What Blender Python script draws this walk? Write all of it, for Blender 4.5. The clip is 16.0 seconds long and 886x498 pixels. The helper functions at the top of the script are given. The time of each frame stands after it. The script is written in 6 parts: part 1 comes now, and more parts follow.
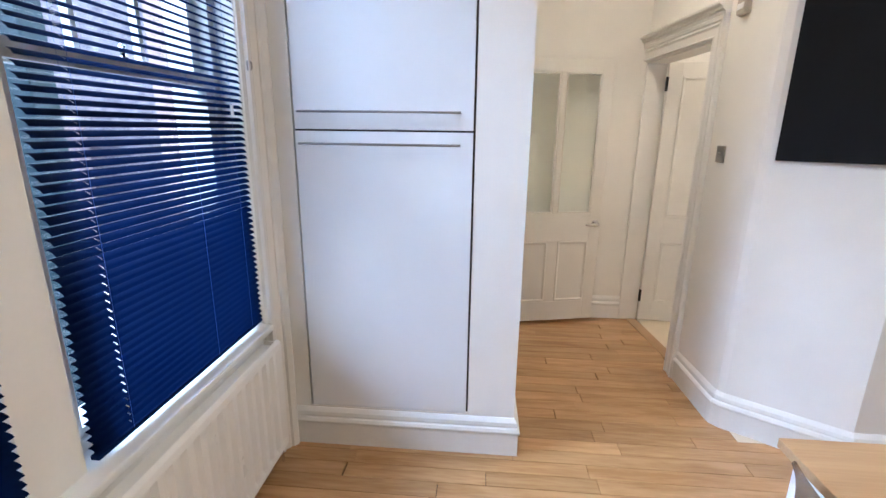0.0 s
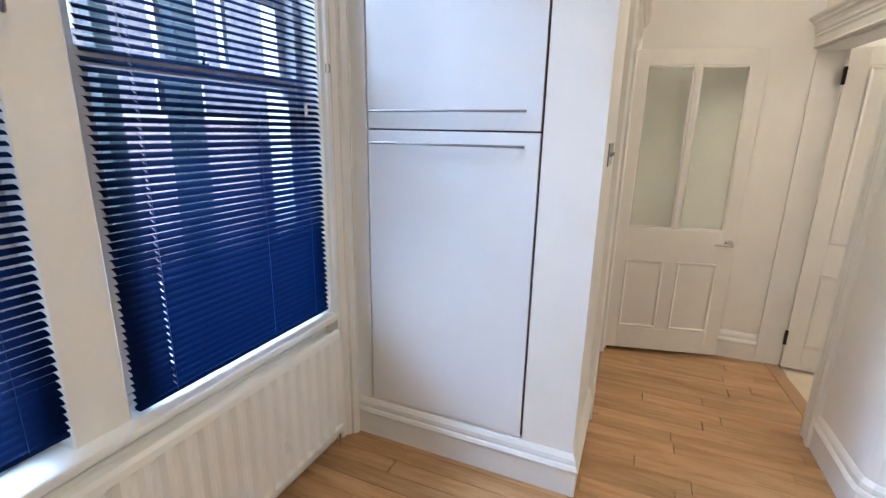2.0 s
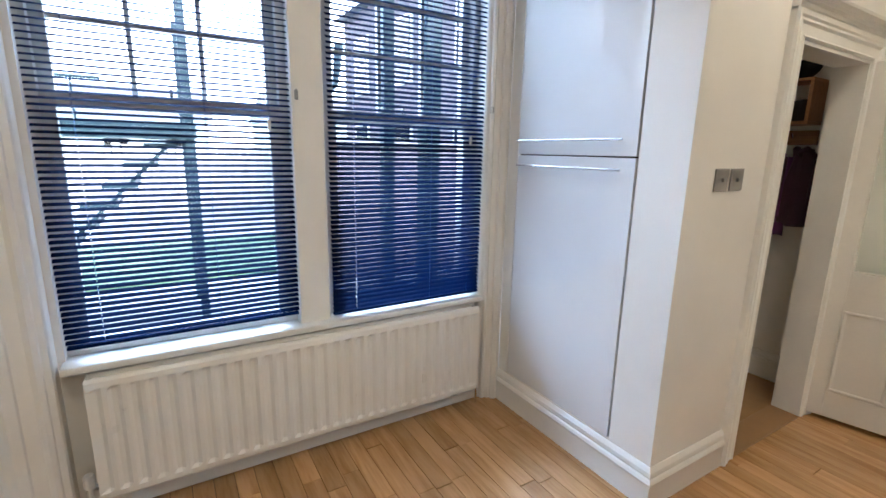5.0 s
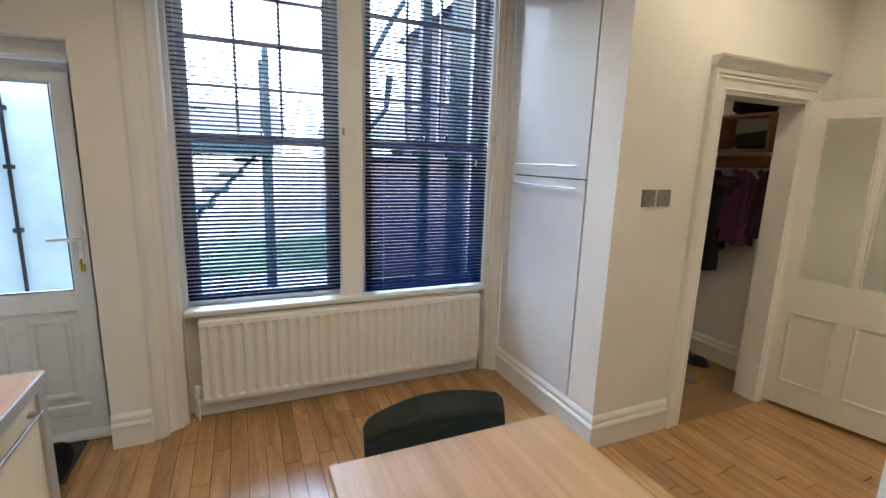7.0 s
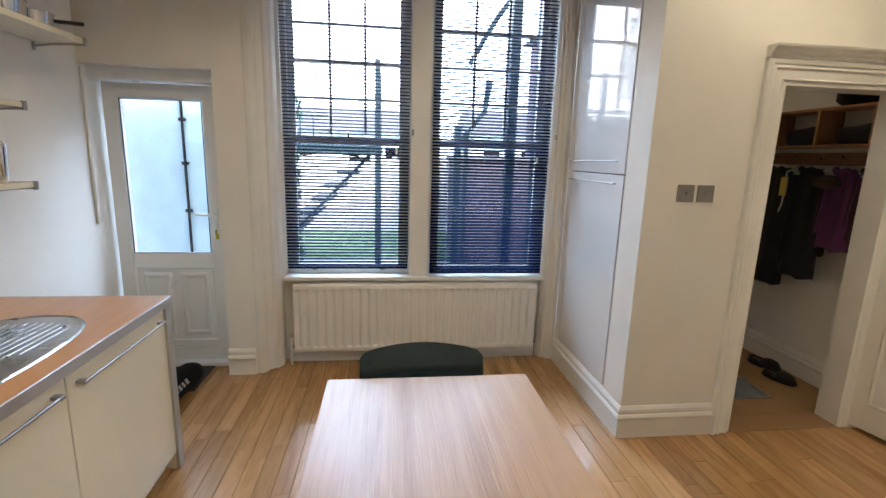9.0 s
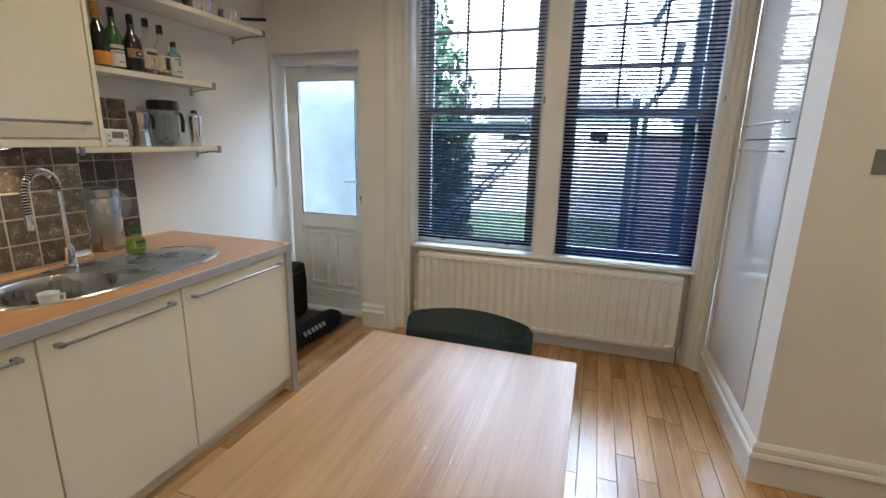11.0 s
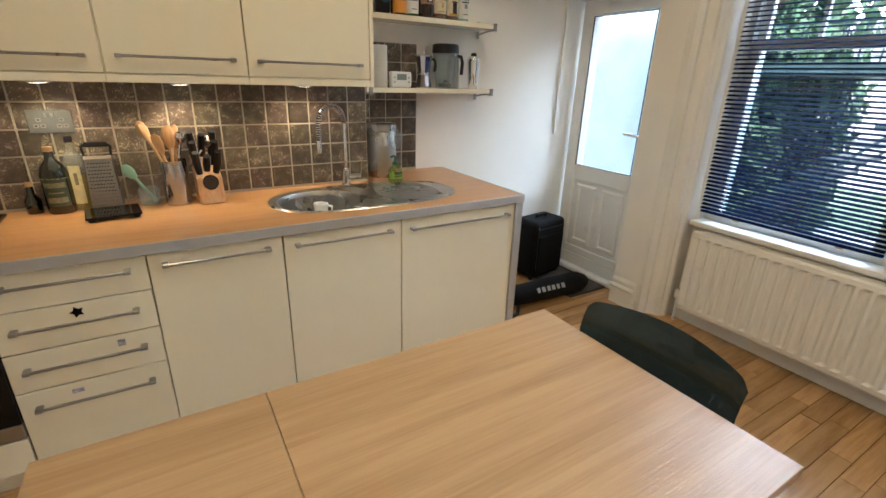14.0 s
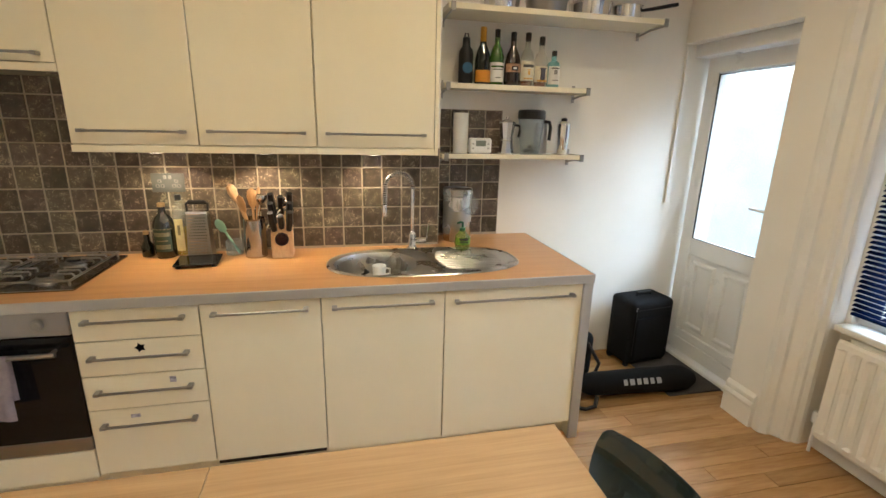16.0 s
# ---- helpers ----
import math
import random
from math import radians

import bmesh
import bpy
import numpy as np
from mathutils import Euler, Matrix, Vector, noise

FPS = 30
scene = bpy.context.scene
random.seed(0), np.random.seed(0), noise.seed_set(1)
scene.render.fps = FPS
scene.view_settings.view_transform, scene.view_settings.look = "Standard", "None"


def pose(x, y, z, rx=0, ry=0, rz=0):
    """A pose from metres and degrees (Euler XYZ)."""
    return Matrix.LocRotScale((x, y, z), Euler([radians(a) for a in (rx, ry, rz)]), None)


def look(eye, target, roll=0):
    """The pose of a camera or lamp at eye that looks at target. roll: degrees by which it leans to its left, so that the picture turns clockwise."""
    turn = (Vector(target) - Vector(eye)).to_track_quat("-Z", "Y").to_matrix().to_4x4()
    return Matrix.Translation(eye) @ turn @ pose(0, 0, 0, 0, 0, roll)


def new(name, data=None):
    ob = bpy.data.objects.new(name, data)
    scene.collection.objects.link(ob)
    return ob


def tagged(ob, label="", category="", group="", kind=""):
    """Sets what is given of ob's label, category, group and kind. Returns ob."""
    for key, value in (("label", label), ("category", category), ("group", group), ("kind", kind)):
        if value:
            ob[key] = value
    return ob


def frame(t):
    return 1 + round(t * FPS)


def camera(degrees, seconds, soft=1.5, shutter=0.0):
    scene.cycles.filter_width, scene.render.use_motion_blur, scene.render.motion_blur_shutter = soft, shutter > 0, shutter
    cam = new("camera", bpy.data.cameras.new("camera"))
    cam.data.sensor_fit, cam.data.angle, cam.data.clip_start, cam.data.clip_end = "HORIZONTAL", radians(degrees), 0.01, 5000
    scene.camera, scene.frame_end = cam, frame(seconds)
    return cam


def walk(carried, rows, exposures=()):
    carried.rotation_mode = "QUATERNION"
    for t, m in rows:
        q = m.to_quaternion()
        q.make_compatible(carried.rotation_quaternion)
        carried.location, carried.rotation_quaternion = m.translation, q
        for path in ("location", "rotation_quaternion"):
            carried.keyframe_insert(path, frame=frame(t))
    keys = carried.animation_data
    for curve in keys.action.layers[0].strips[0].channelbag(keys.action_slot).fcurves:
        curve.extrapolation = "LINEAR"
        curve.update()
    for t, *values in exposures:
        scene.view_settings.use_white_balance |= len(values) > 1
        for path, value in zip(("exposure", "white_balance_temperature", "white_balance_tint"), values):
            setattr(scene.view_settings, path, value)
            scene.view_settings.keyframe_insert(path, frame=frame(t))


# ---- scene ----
cam = camera(88.3, 16.0)

PATH = [
    (0, (0.21, 0.041, 1.528), (0.052, 1.97, 1.022), 0.7),
    (0.5, (0.263, 0.141, 1.528), (0.047, 2.064, 1.022), 0.7),
    (1, (0.312, 0.211, 1.527), (-0.022, 2.118, 1.025), 0.7),
    (1.5, (0.393, 0.237, 1.52), (-0.134, 2.1, 1.018), 0.9),
    (2, (0.536, 0.218, 1.519), (-0.227, 1.997, 1.018), 1.1),
    (2.5, (0.693, 0.209, 1.521), (-0.324, 1.856, 1.018), 1.2),
    (3, (0.821, 0.231, 1.507), (-0.375, 1.754, 1.006), 1.5),
    (3.5, (0.928, 0.257, 1.492), (-0.44, 1.627, 0.99), 1.5),
    (4, (1.047, 0.272, 1.5), (-0.47, 1.476, 0.999), 1.7),
    (4.2, (1.116, 0.286, 1.505), (-0.455, 1.417, 1.001), 1.7),
    (6.3, (1.908, 0.205, 1.583), (0.188, 1.161, 1.227), 1.8),
    (6.5, (1.977, 0.196, 1.593), (0.245, 1.126, 1.225), 1.9),
    (7, (2.217, 0.2, 1.61), (0.424, 0.997, 1.224), 1.8),
    (7.5, (2.47, 0.26, 1.606), (0.623, 0.927, 1.23), 1.9),
    (8, (2.614, 0.333, 1.603), (0.724, 0.871, 1.234), 1.8),
    (8.5, (2.682, 0.458, 1.576), (0.756, 0.856, 1.21), 1.8),
    (8.7, (2.691, 0.516, 1.586), (0.759, 0.864, 1.206), 1.8),
    (10.8, (2.597, 1.146, 1.505), (0.723, 0.587, 1.084), 1.4),
    (11, (2.561, 1.177, 1.479), (0.712, 0.571, 1.017), 1.3),
    (11.5, (2.466, 1.223, 1.424), (0.71, 0.488, 0.811), 1.4),
    (12, (2.397, 1.243, 1.414), (0.77, 0.309, 0.721), 1.6),
    (12.5, (2.326, 1.289, 1.426), (0.854, 0.133, 0.723), 1.7),
    (13, (2.253, 1.346, 1.455), (0.952, 0.004, 0.744), 1.8),
    (13.5, (2.177, 1.379, 1.468), (1.063, -0.121, 0.754), 1.8),
    (14, (2.073, 1.401, 1.476), (1.09, -0.192, 0.772), 1.8),
    (14.5, (1.945, 1.398, 1.51), (1.071, -0.301, 0.917), 1.7),
    (15, (1.821, 1.399, 1.532), (1.074, -0.362, 0.95), 1.6),
    (15.5, (1.704, 1.416, 1.548), (1.089, -0.404, 0.991), 1.5),
    (16, (1.61, 1.436, 1.564), (1.185, -0.448, 1.042), 1.4),
]
walk(cam, [(t, look(eye, target, roll)) for t, eye, target, roll in PATH], [(0, 2.46, 5150, 17), (2.0, 2.42, 5150, 15), (4.2, 2.42, 5100, 14), (6.3, 2.04, 5550, 13), (8.7, 1.97, 5700, 13), (11, 1.81, 5650, 11), (13, 1.86, 5850, 11), (14.5, 2.27, 6050, 10), (16, 2.37, 6250, 10)])

# ---------- world, sun and lamps ----------
world = bpy.data.worlds.new("world")
scene.world = world
world.use_nodes = True
wn = world.node_tree.nodes
sky = wn.new("ShaderNodeTexSky")
sky.sky_type = "NISHITA"
sky.sun_disc = False
sky.sun_elevation, sky.sun_rotation = radians(38), radians(60)
sky.dust_density = 3.0
world.node_tree.links.new(sky.outputs["Color"], wn["Background"].inputs["Color"])
wn["Background"].inputs["Strength"].default_value = 0.15

sun_data = bpy.data.lights.new("sun", "SUN")
sun_data.energy, sun_data.angle, sun_data.color = 2.6, radians(12), (1.0, 0.96, 0.9)
new("sun", sun_data).matrix_world = look((0, 0, 0), (-0.55, -0.55, -0.62))


def lamp(name, kind, energy, color, m, **more):
    data = bpy.data.lights.new(name, kind)
    data.energy, data.color = energy, color
    if kind == "AREA":
        data.shape = "RECTANGLE"
        data.size, data.size_y = more["size"]
    else:
        data.shadow_soft_size = more.get("radius", 0.03)
    if kind == "SPOT":
        data.spot_size, data.spot_blend = radians(more["cone"]), 0.6
    ob = new(name, data)
    ob.matrix_world = m
    return ob


# unseen area lamp added high over the yard, boosts daylight through the windows
DAY = (0.60, 0.80, 1.0)
lamp("sky_light", "AREA", 225, DAY, look((-4.6, 0.5, 5.6), (-0.6, 0.7, 1.0)), size=(3.0, 3.0))
WARM = (1.0, 0.80, 0.50)
# warm ceiling downlights, out of view
for x, y, w in ((0.75, 0.0, 9.5), (0.2, 1.0, 6.5), (2.2, 0.35, 8), (2.3, 1.3, 7), (0.95, 2.4, 8), (0.95, 3.1, 3.6)):
    lamp("ceiling_lamp", "SPOT", w, WARM, look((x, y, 2.97), (x, y, 0)), cone=150, radius=0.11)
# unseen warm point fills added to brighten the hall and side room
lamp("hall_fill", "POINT", 0.5, WARM, pose(-0.3, 3.1, 2.6), radius=0.05)
lamp("side_room_fill", "POINT", 6, WARM, pose(2.6, 3.3, 2.5), radius=0.06)
# small spots under the wall cabinets
SPOTS = (1.45, 1.97, 2.43)
for x in SPOTS:
    lamp("under_cabinet_lamp", "SPOT", 1.9, WARM, look((x, -0.91, 1.408), (x, -1.03, 0.9)), cone=125, radius=0.02)

# ---------- materials ----------


def mat(name, color, rough=0.5, metal=0.0, vary=0.06, scale=6.0, grain=90.0, bump=0.05, coat=0.0, dirt=None, spec=0.5):
    """Principled surface with a broad and a fine variation, and a fine relief."""
    m = bpy.data.materials.new(name)
    m.use_nodes = True
    n, l = m.node_tree.nodes, m.node_tree.links
    b = n["Principled BSDF"]
    co = n.new("ShaderNodeTexCoord")
    big, fine = n.new("ShaderNodeTexNoise"), n.new("ShaderNodeTexNoise")
    big.inputs["Scale"].default_value, big.inputs["Detail"].default_value = scale, 4
    fine.inputs["Scale"].default_value, fine.inputs["Detail"].default_value = grain, 3
    for t in (big, fine):
        l.new(co.outputs["Object"], t.inputs["Vector"])
    ramp = n.new("ShaderNodeValToRGB")
    dark = dirt if dirt else tuple(c * (1 - 2.2 * vary) for c in color)
    ramp.color_ramp.elements[0].color = (*dark, 1)
    ramp.color_ramp.elements[1].color = (*(min(1, c * (1 + 0.5 * vary)) for c in color), 1)
    ramp.color_ramp.elements[0].position, ramp.color_ramp.elements[1].position = 0.18, 0.62
    l.new(big.outputs["Fac"], ramp.inputs["Fac"])
    mix = n.new("ShaderNodeMixRGB")
    mix.blend_type = "MULTIPLY"
    mix.inputs["Fac"].default_value = vary * 1.5
    l.new(ramp.outputs["Color"], mix.inputs["Color1"])
    l.new(fine.outputs["Fac"], mix.inputs["Color2"])
    l.new(mix.outputs["Color"], b.inputs["Base Color"])
    rr = n.new("ShaderNodeMapRange")
    rr.inputs["To Min"].default_value, rr.inputs["To Max"].default_value = max(0.02, rough - 0.08), min(1, rough + 0.08)
    l.new(big.outputs["Fac"], rr.inputs["Value"])
    l.new(rr.outputs["Result"], b.inputs["Roughness"])
    bp = n.new("ShaderNodeBump")
    bp.inputs["Strength"].default_value, bp.inputs["Distance"].default_value = bump, 0.002
    l.new(fine.outputs["Fac"], bp.inputs["Height"])
    l.new(bp.outputs["Normal"], b.inputs["Normal"])
    b.inputs["Metallic"].default_value = metal
    b.inputs["Coat Weight"].default_value = coat
    b.inputs["Coat Roughness"].default_value = 0.03
    b.inputs["Specular IOR Level"].default_value = spec
    return m


def wood(name, light, dark, axis="X", grain=26.0, rough=0.4, stretch=14.0, per_piece=0.18, coat=0.0, bump=0.12, fine=7.0):
    """Long-grained wood along an axis; each piece differs a little."""
    m = bpy.data.materials.new(name)
    m.use_nodes = True
    n, l = m.node_tree.nodes, m.node_tree.links
    b = n["Principled BSDF"]
    co, mp, info = n.new("ShaderNodeTexCoord"), n.new("ShaderNodeMapping"), n.new("ShaderNodeObjectInfo")
    mp.inputs["Scale"].default_value = {"X": (1 / stretch, 1, 1), "Y": (1, 1 / stretch, 1), "Z": (1, 1, 1 / stretch)}[axis]
    off = n.new("ShaderNodeVectorMath")
    off.operation = "ADD"
    sc = n.new("ShaderNodeVectorMath")
    sc.operation = "SCALE"
    sc.inputs[0].default_value = (7.3, 5.1, 3.7)
    l.new(info.outputs["Random"], sc.inputs["Scale"])
    l.new(co.outputs["Object"], mp.inputs["Vector"])
    l.new(mp.outputs["Vector"], off.inputs[0])
    l.new(sc.outputs["Vector"], off.inputs[1])
    a, f = n.new("ShaderNodeTexNoise"), n.new("ShaderNodeTexNoise")
    a.inputs["Scale"].default_value, a.inputs["Detail"].default_value, a.inputs["Distortion"].default_value = grain, 5, 1.2
    f.inputs["Scale"].default_value, f.inputs["Detail"].default_value = grain * fine, 4
    for t in (a, f):
        l.new(off.outputs["Vector"], t.inputs["Vector"])
    add = n.new("ShaderNodeMath")
    add.operation = "MULTIPLY_ADD"
    add.inputs[1].default_value = 0.45
    l.new(f.outputs["Fac"], add.inputs[0])
    l.new(a.outputs["Fac"], add.inputs[2])
    ramp = n.new("ShaderNodeValToRGB")
    ramp.color_ramp.elements[0].color, ramp.color_ramp.elements[1].color = (*dark, 1), (*light, 1)
    ramp.color_ramp.elements[0].position, ramp.color_ramp.elements[1].position = 0.48, 0.86
    l.new(add.outputs["Value"], ramp.inputs["Fac"])
    hue = n.new("ShaderNodeHueSaturation")
    mr = n.new("ShaderNodeMapRange")
    mr.inputs["To Min"].default_value, mr.inputs["To Max"].default_value = 1 - per_piece, 1 + per_piece
    l.new(info.outputs["Random"], mr.inputs["Value"])
    l.new(mr.outputs["Result"], hue.inputs["Value"])
    l.new(ramp.outputs["Color"], hue.inputs["Color"])
    l.new(hue.outputs["Color"], b.inputs["Base Color"])
    bp = n.new("ShaderNodeBump")
    bp.inputs["Strength"].default_value, bp.inputs["Distance"].default_value = bump, 0.002
    l.new(add.outputs["Value"], bp.inputs["Height"])
    l.new(bp.outputs["Normal"], b.inputs["Normal"])
    b.inputs["Roughness"].default_value = rough
    b.inputs["Coat Weight"].default_value = coat
    b.inputs["Coat Roughness"].default_value = 0.15
    return m


def glass(name, color=(1, 1, 1), rough=0.0, ior=1.45):
    m = bpy.data.materials.new(name)
    m.use_nodes = True
    b = m.node_tree.nodes["Principled BSDF"]
    b.inputs["Base Color"].default_value = (*color, 1)
    b.inputs["Transmission Weight"].default_value = 1.0
    b.inputs["Roughness"].default_value, b.inputs["IOR"].default_value = rough, ior
    return m


def clear(name, color, body):
    """Thin clear plastic or glass: mostly see-through, with a faint milky body and a gloss."""
    m = bpy.data.materials.new(name)
    m.use_nodes = True
    n, l = m.node_tree.nodes, m.node_tree.links
    b = n["Principled BSDF"]
    b.inputs["Base Color"].default_value = (*color, 1)
    b.inputs["Roughness"].default_value = 0.08
    t, mix = n.new("ShaderNodeBsdfTransparent"), n.new("ShaderNodeMixShader")
    t.inputs["Color"].default_value = (*(0.6 + 0.4 * c for c in color), 1)
    mix.inputs["Fac"].default_value = body + 0.05
    l.new(t.outputs["BSDF"], mix.inputs[1])
    l.new(b.outputs["BSDF"], mix.inputs[2])
    l.new(mix.outputs["Shader"], n["Material Output"].inputs["Surface"])
    return m


M_WALL = mat("wall_paint", (0.82, 0.79, 0.73), 0.7, vary=0.03, scale=2.5, grain=220, bump=0.08)
M_CEIL = mat("ceiling_paint", (0.82, 0.80, 0.76), 0.8, vary=0.02, bump=0.05)
M_TRIM = mat("gloss_paint", (0.80, 0.78, 0.73), 0.32, vary=0.03, scale=4, grain=60, bump=0.04)
M_DOORW = mat("door_paint", (0.79, 0.76, 0.70), 0.38, vary=0.035, scale=3, grain=70, bump=0.05)
M_CUP = mat("white_gloss_door", (0.78, 0.79, 0.80), 0.12, vary=0.012, scale=2, grain=10, bump=0.004, coat=1.0)
M_CREAM = mat("cream_gloss", (0.82, 0.755, 0.575), 0.16, vary=0.02, scale=3, grain=20, bump=0.012, coat=0.3)
M_UPVC = mat("white_plastic", (0.80, 0.80, 0.79), 0.3, vary=0.02, bump=0.02)
M_RAD = mat("radiator_enamel", (0.80, 0.78, 0.73), 0.3, vary=0.02, scale=5, bump=0.02)
M_STEEL = mat("brushed_steel", (0.37, 0.36, 0.345), 0.30, metal=1.0, vary=0.05, grain=160, bump=0.03)
M_CHROME = mat("chrome", (0.75, 0.75, 0.76), 0.08, metal=1.0, vary=0.02, bump=0.01)
M_ALU = mat("aluminium_edge", (0.48, 0.48, 0.475), 0.42, metal=0.45, vary=0.04, grain=140, bump=0.03)
M_BLACK = mat("black_plastic", (0.007, 0.007, 0.008), 0.4, vary=0.1, bump=0.05, spec=0.4)
M_BLACKGLOSS = mat("black_glass", (0.005, 0.005, 0.006), 0.06, vary=0.05, bump=0.0, coat=0.0, spec=0.28)
M_FABRIC = mat("black_nylon", (0.005, 0.005, 0.006), 0.8, vary=0.2, grain=500, bump=0.5, spec=0.2)
M_GROUT = mat("grout", (0.50, 0.43, 0.33), 0.8, vary=0.1, bump=0.3)
M_BLUE = mat("blue_slat_enamel", (0.003, 0.0125, 0.058), 0.78, vary=0.06, scale=9, bump=0.02, spec=0.03)
M_CORD = mat("blue_cord", (0.03, 0.08, 0.28), 0.7)
M_CLEAR = glass("clear_glass")
M_PLASTICCLEAR = clear("clear_plastic", (0.72, 0.79, 0.84), 0.09)
M_SINK = mat("sink_steel", (0.50, 0.49, 0.47), 0.28, metal=1.0, vary=0.05, grain=160, bump=0.03)
M_FROST = glass("frosted_glass", (0.87, 0.885, 0.84), 0.55, 1.3)
M_TEAL = glass("smoked_acrylic", (0.030, 0.056, 0.062), 0.025, 1.58)
M_TEAL.node_tree.nodes["Principled BSDF"].inputs["Transmission Weight"].default_value = 0.25
M_TEAL.node_tree.nodes["Principled BSDF"].inputs["Coat Weight"].default_value = 0.7
M_OAKTABLE = wood("oak_veneer", (0.47, 0.298, 0.148), (0.345, 0.202, 0.090), "X", 14, 0.34, 26, 0.03, 0.0, 0.85, 12.0)
M_PLANK = wood("oak_plank", (0.49, 0.285, 0.118), (0.33, 0.172, 0.064), "X", 12, 0.27, 9, 0.17, 0.35, 0.06)
M_WORKTOP = wood("beech_laminate", (0.56, 0.29, 0.115), (0.49, 0.24, 0.09), "X", 18, 0.32, 18, 0.0, 0.1, 0.03)
M_UNDER = mat("dark_gap", (0.03, 0.02, 0.012), 0.9)

# ---------- mesh helpers ----------


def part(name, bm, material, parent=None, label="", smooth=False):
    me = bpy.data.meshes.new(name)
    bm.normal_update()
    bm.to_mesh(me)
    bm.free()
    if smooth:
        me.polygons.foreach_set("use_smooth", [True] * len(me.polygons))
        me.set_sharp_from_angle(angle=radians(38))
    me.materials.append(material)
    ob = new(name, me)
    if parent is not None:
        ob.parent = parent
    if label:
        ob["label"] = label
    return ob


def thing(name, label, category, at=(0, 0, 0), group="", kind="", rz=0):
    ob = new(name)
    ob.empty_display_size = 0.05
    ob.matrix_world = pose(*at, 0, 0, rz)
    return tagged(ob, label, category, group, kind)


def box(x0, x1, y0, y1, z0, z1, bevel=0.0, seg=1, into=None):
    bm = into if into is not None else bmesh.new()
    g = bmesh.ops.create_cube(bm, size=1.0)
    vs = g["verts"]
    for v in vs:
        v.co = Vector(((x0 + x1) / 2 + v.co.x * (x1 - x0), (y0 + y1) / 2 + v.co.y * (y1 - y0), (z0 + z1) / 2 + v.co.z * (z1 - z0)))
    if bevel:
        es = {e for v in vs for e in v.link_edges}
        bmesh.ops.bevel(bm, geom=list(es), offset=bevel, segments=seg, affect="EDGES", profile=0.6)
    return bm


def lathe(profile, seg=20, into=None, at=(0, 0, 0)):
    """A turned body from (radius, height) pairs."""
    bm = into if into is not None else bmesh.new()
    rings = []
    for r, z in profile:
        rings.append([bm.verts.new((at[0] + max(r, 1e-4) * math.cos(2 * math.pi * k / seg), at[1] + max(r, 1e-4) * math.sin(2 * math.pi * k / seg), at[2] + z)) for k in range(seg)])
    for a, b in zip(rings, rings[1:]):
        for k in range(seg):
            bm.faces.new((a[k], a[(k + 1) % seg], b[(k + 1) % seg], b[k]))
    bm.faces.new(list(reversed(rings[0])))
    bm.faces.new(rings[-1])
    return bm


def tube(points, r, seg=8, into=None):
    """A round bar along a line of points."""
    bm = into if into is not None else bmesh.new()
    pts = [Vector(p) for p in points]
    rings, up = [], None
    for i, p in enumerate(pts):
        d = (pts[min(i + 1, len(pts) - 1)] - pts[max(i - 1, 0)]).normalized()
        if up is None:
            up = Vector((0, 0, 1)) if abs(d.z) < 0.9 else Vector((1, 0, 0))
        s = d.cross(up).normalized()
        up = s.cross(d).normalized()
        rad = r[i] if isinstance(r, (list, tuple)) else r
        rings.append([bm.verts.new(p + rad * (math.cos(2 * math.pi * k / seg) * s + math.sin(2 * math.pi * k / seg) * up)) for k in range(seg)])
    for a, b in zip(rings, rings[1:]):
        for k in range(seg):
            bm.faces.new((a[k], a[(k + 1) % seg], b[(k + 1) % seg], b[k]))
    bm.faces.new(list(reversed(rings[0])))
    bm.faces.new(rings[-1])
    bmesh.ops.recalc_face_normals(bm, faces=bm.faces)
    return bm


def mould(profile, path, place, closed=False):
    """Sweeps a profile of (offset to the left of the path, height) along a path of (u, v) with mitred corners; place maps (u, v, h) to the world."""
    bm = bmesh.new()
    pts = [Vector(p) for p in path]
    n = len(pts)
    rows = []
    for i, p in enumerate(pts):
        da = (p - pts[i - 1]).normalized() if (i or closed) else None
        db = (pts[(i + 1) % n] - p).normalized() if (i < n - 1 or closed) else None
        da, db = da or db, db or da
        na, nb = Vector((-da.y, da.x)), Vector((-db.y, db.x))
        mit = (na + nb) / max(0.2, 1 + na.dot(nb))
        rows.append([bm.verts.new(place(*(p + mit * a), h)) for a, h in profile])
    m = len(profile)
    for i in range(n if closed else n - 1):
        a, b = rows[i], rows[(i + 1) % n]
        for k in range(m):
            bm.faces.new((a[k], b[k], b[(k + 1) % m], a[(k + 1) % m]))
    if not closed:
        bm.faces.new(rows[0])
        bm.faces.new(list(reversed(rows[-1])))
    bmesh.ops.recalc_face_normals(bm, faces=bm.faces)
    return bm


def prism(points, z0, z1):
    """An upright body over a plan outline."""
    bm = bmesh.new()
    lo = [bm.verts.new((x, y, z0)) for x, y in points]
    hi = [bm.verts.new((x, y, z1)) for x, y in points]
    bm.faces.new(list(reversed(lo)))
    bm.faces.new(hi)
    for i in range(len(points)):
        j = (i + 1) % len(points)
        bm.faces.new((lo[i], lo[j], hi[j], hi[i]))
    bmesh.ops.recalc_face_normals(bm, faces=bm.faces)
    return bm


def structure(name, bm, material, label, category):
    return tagged(part(name, bm, material), label, category, kind="structure")


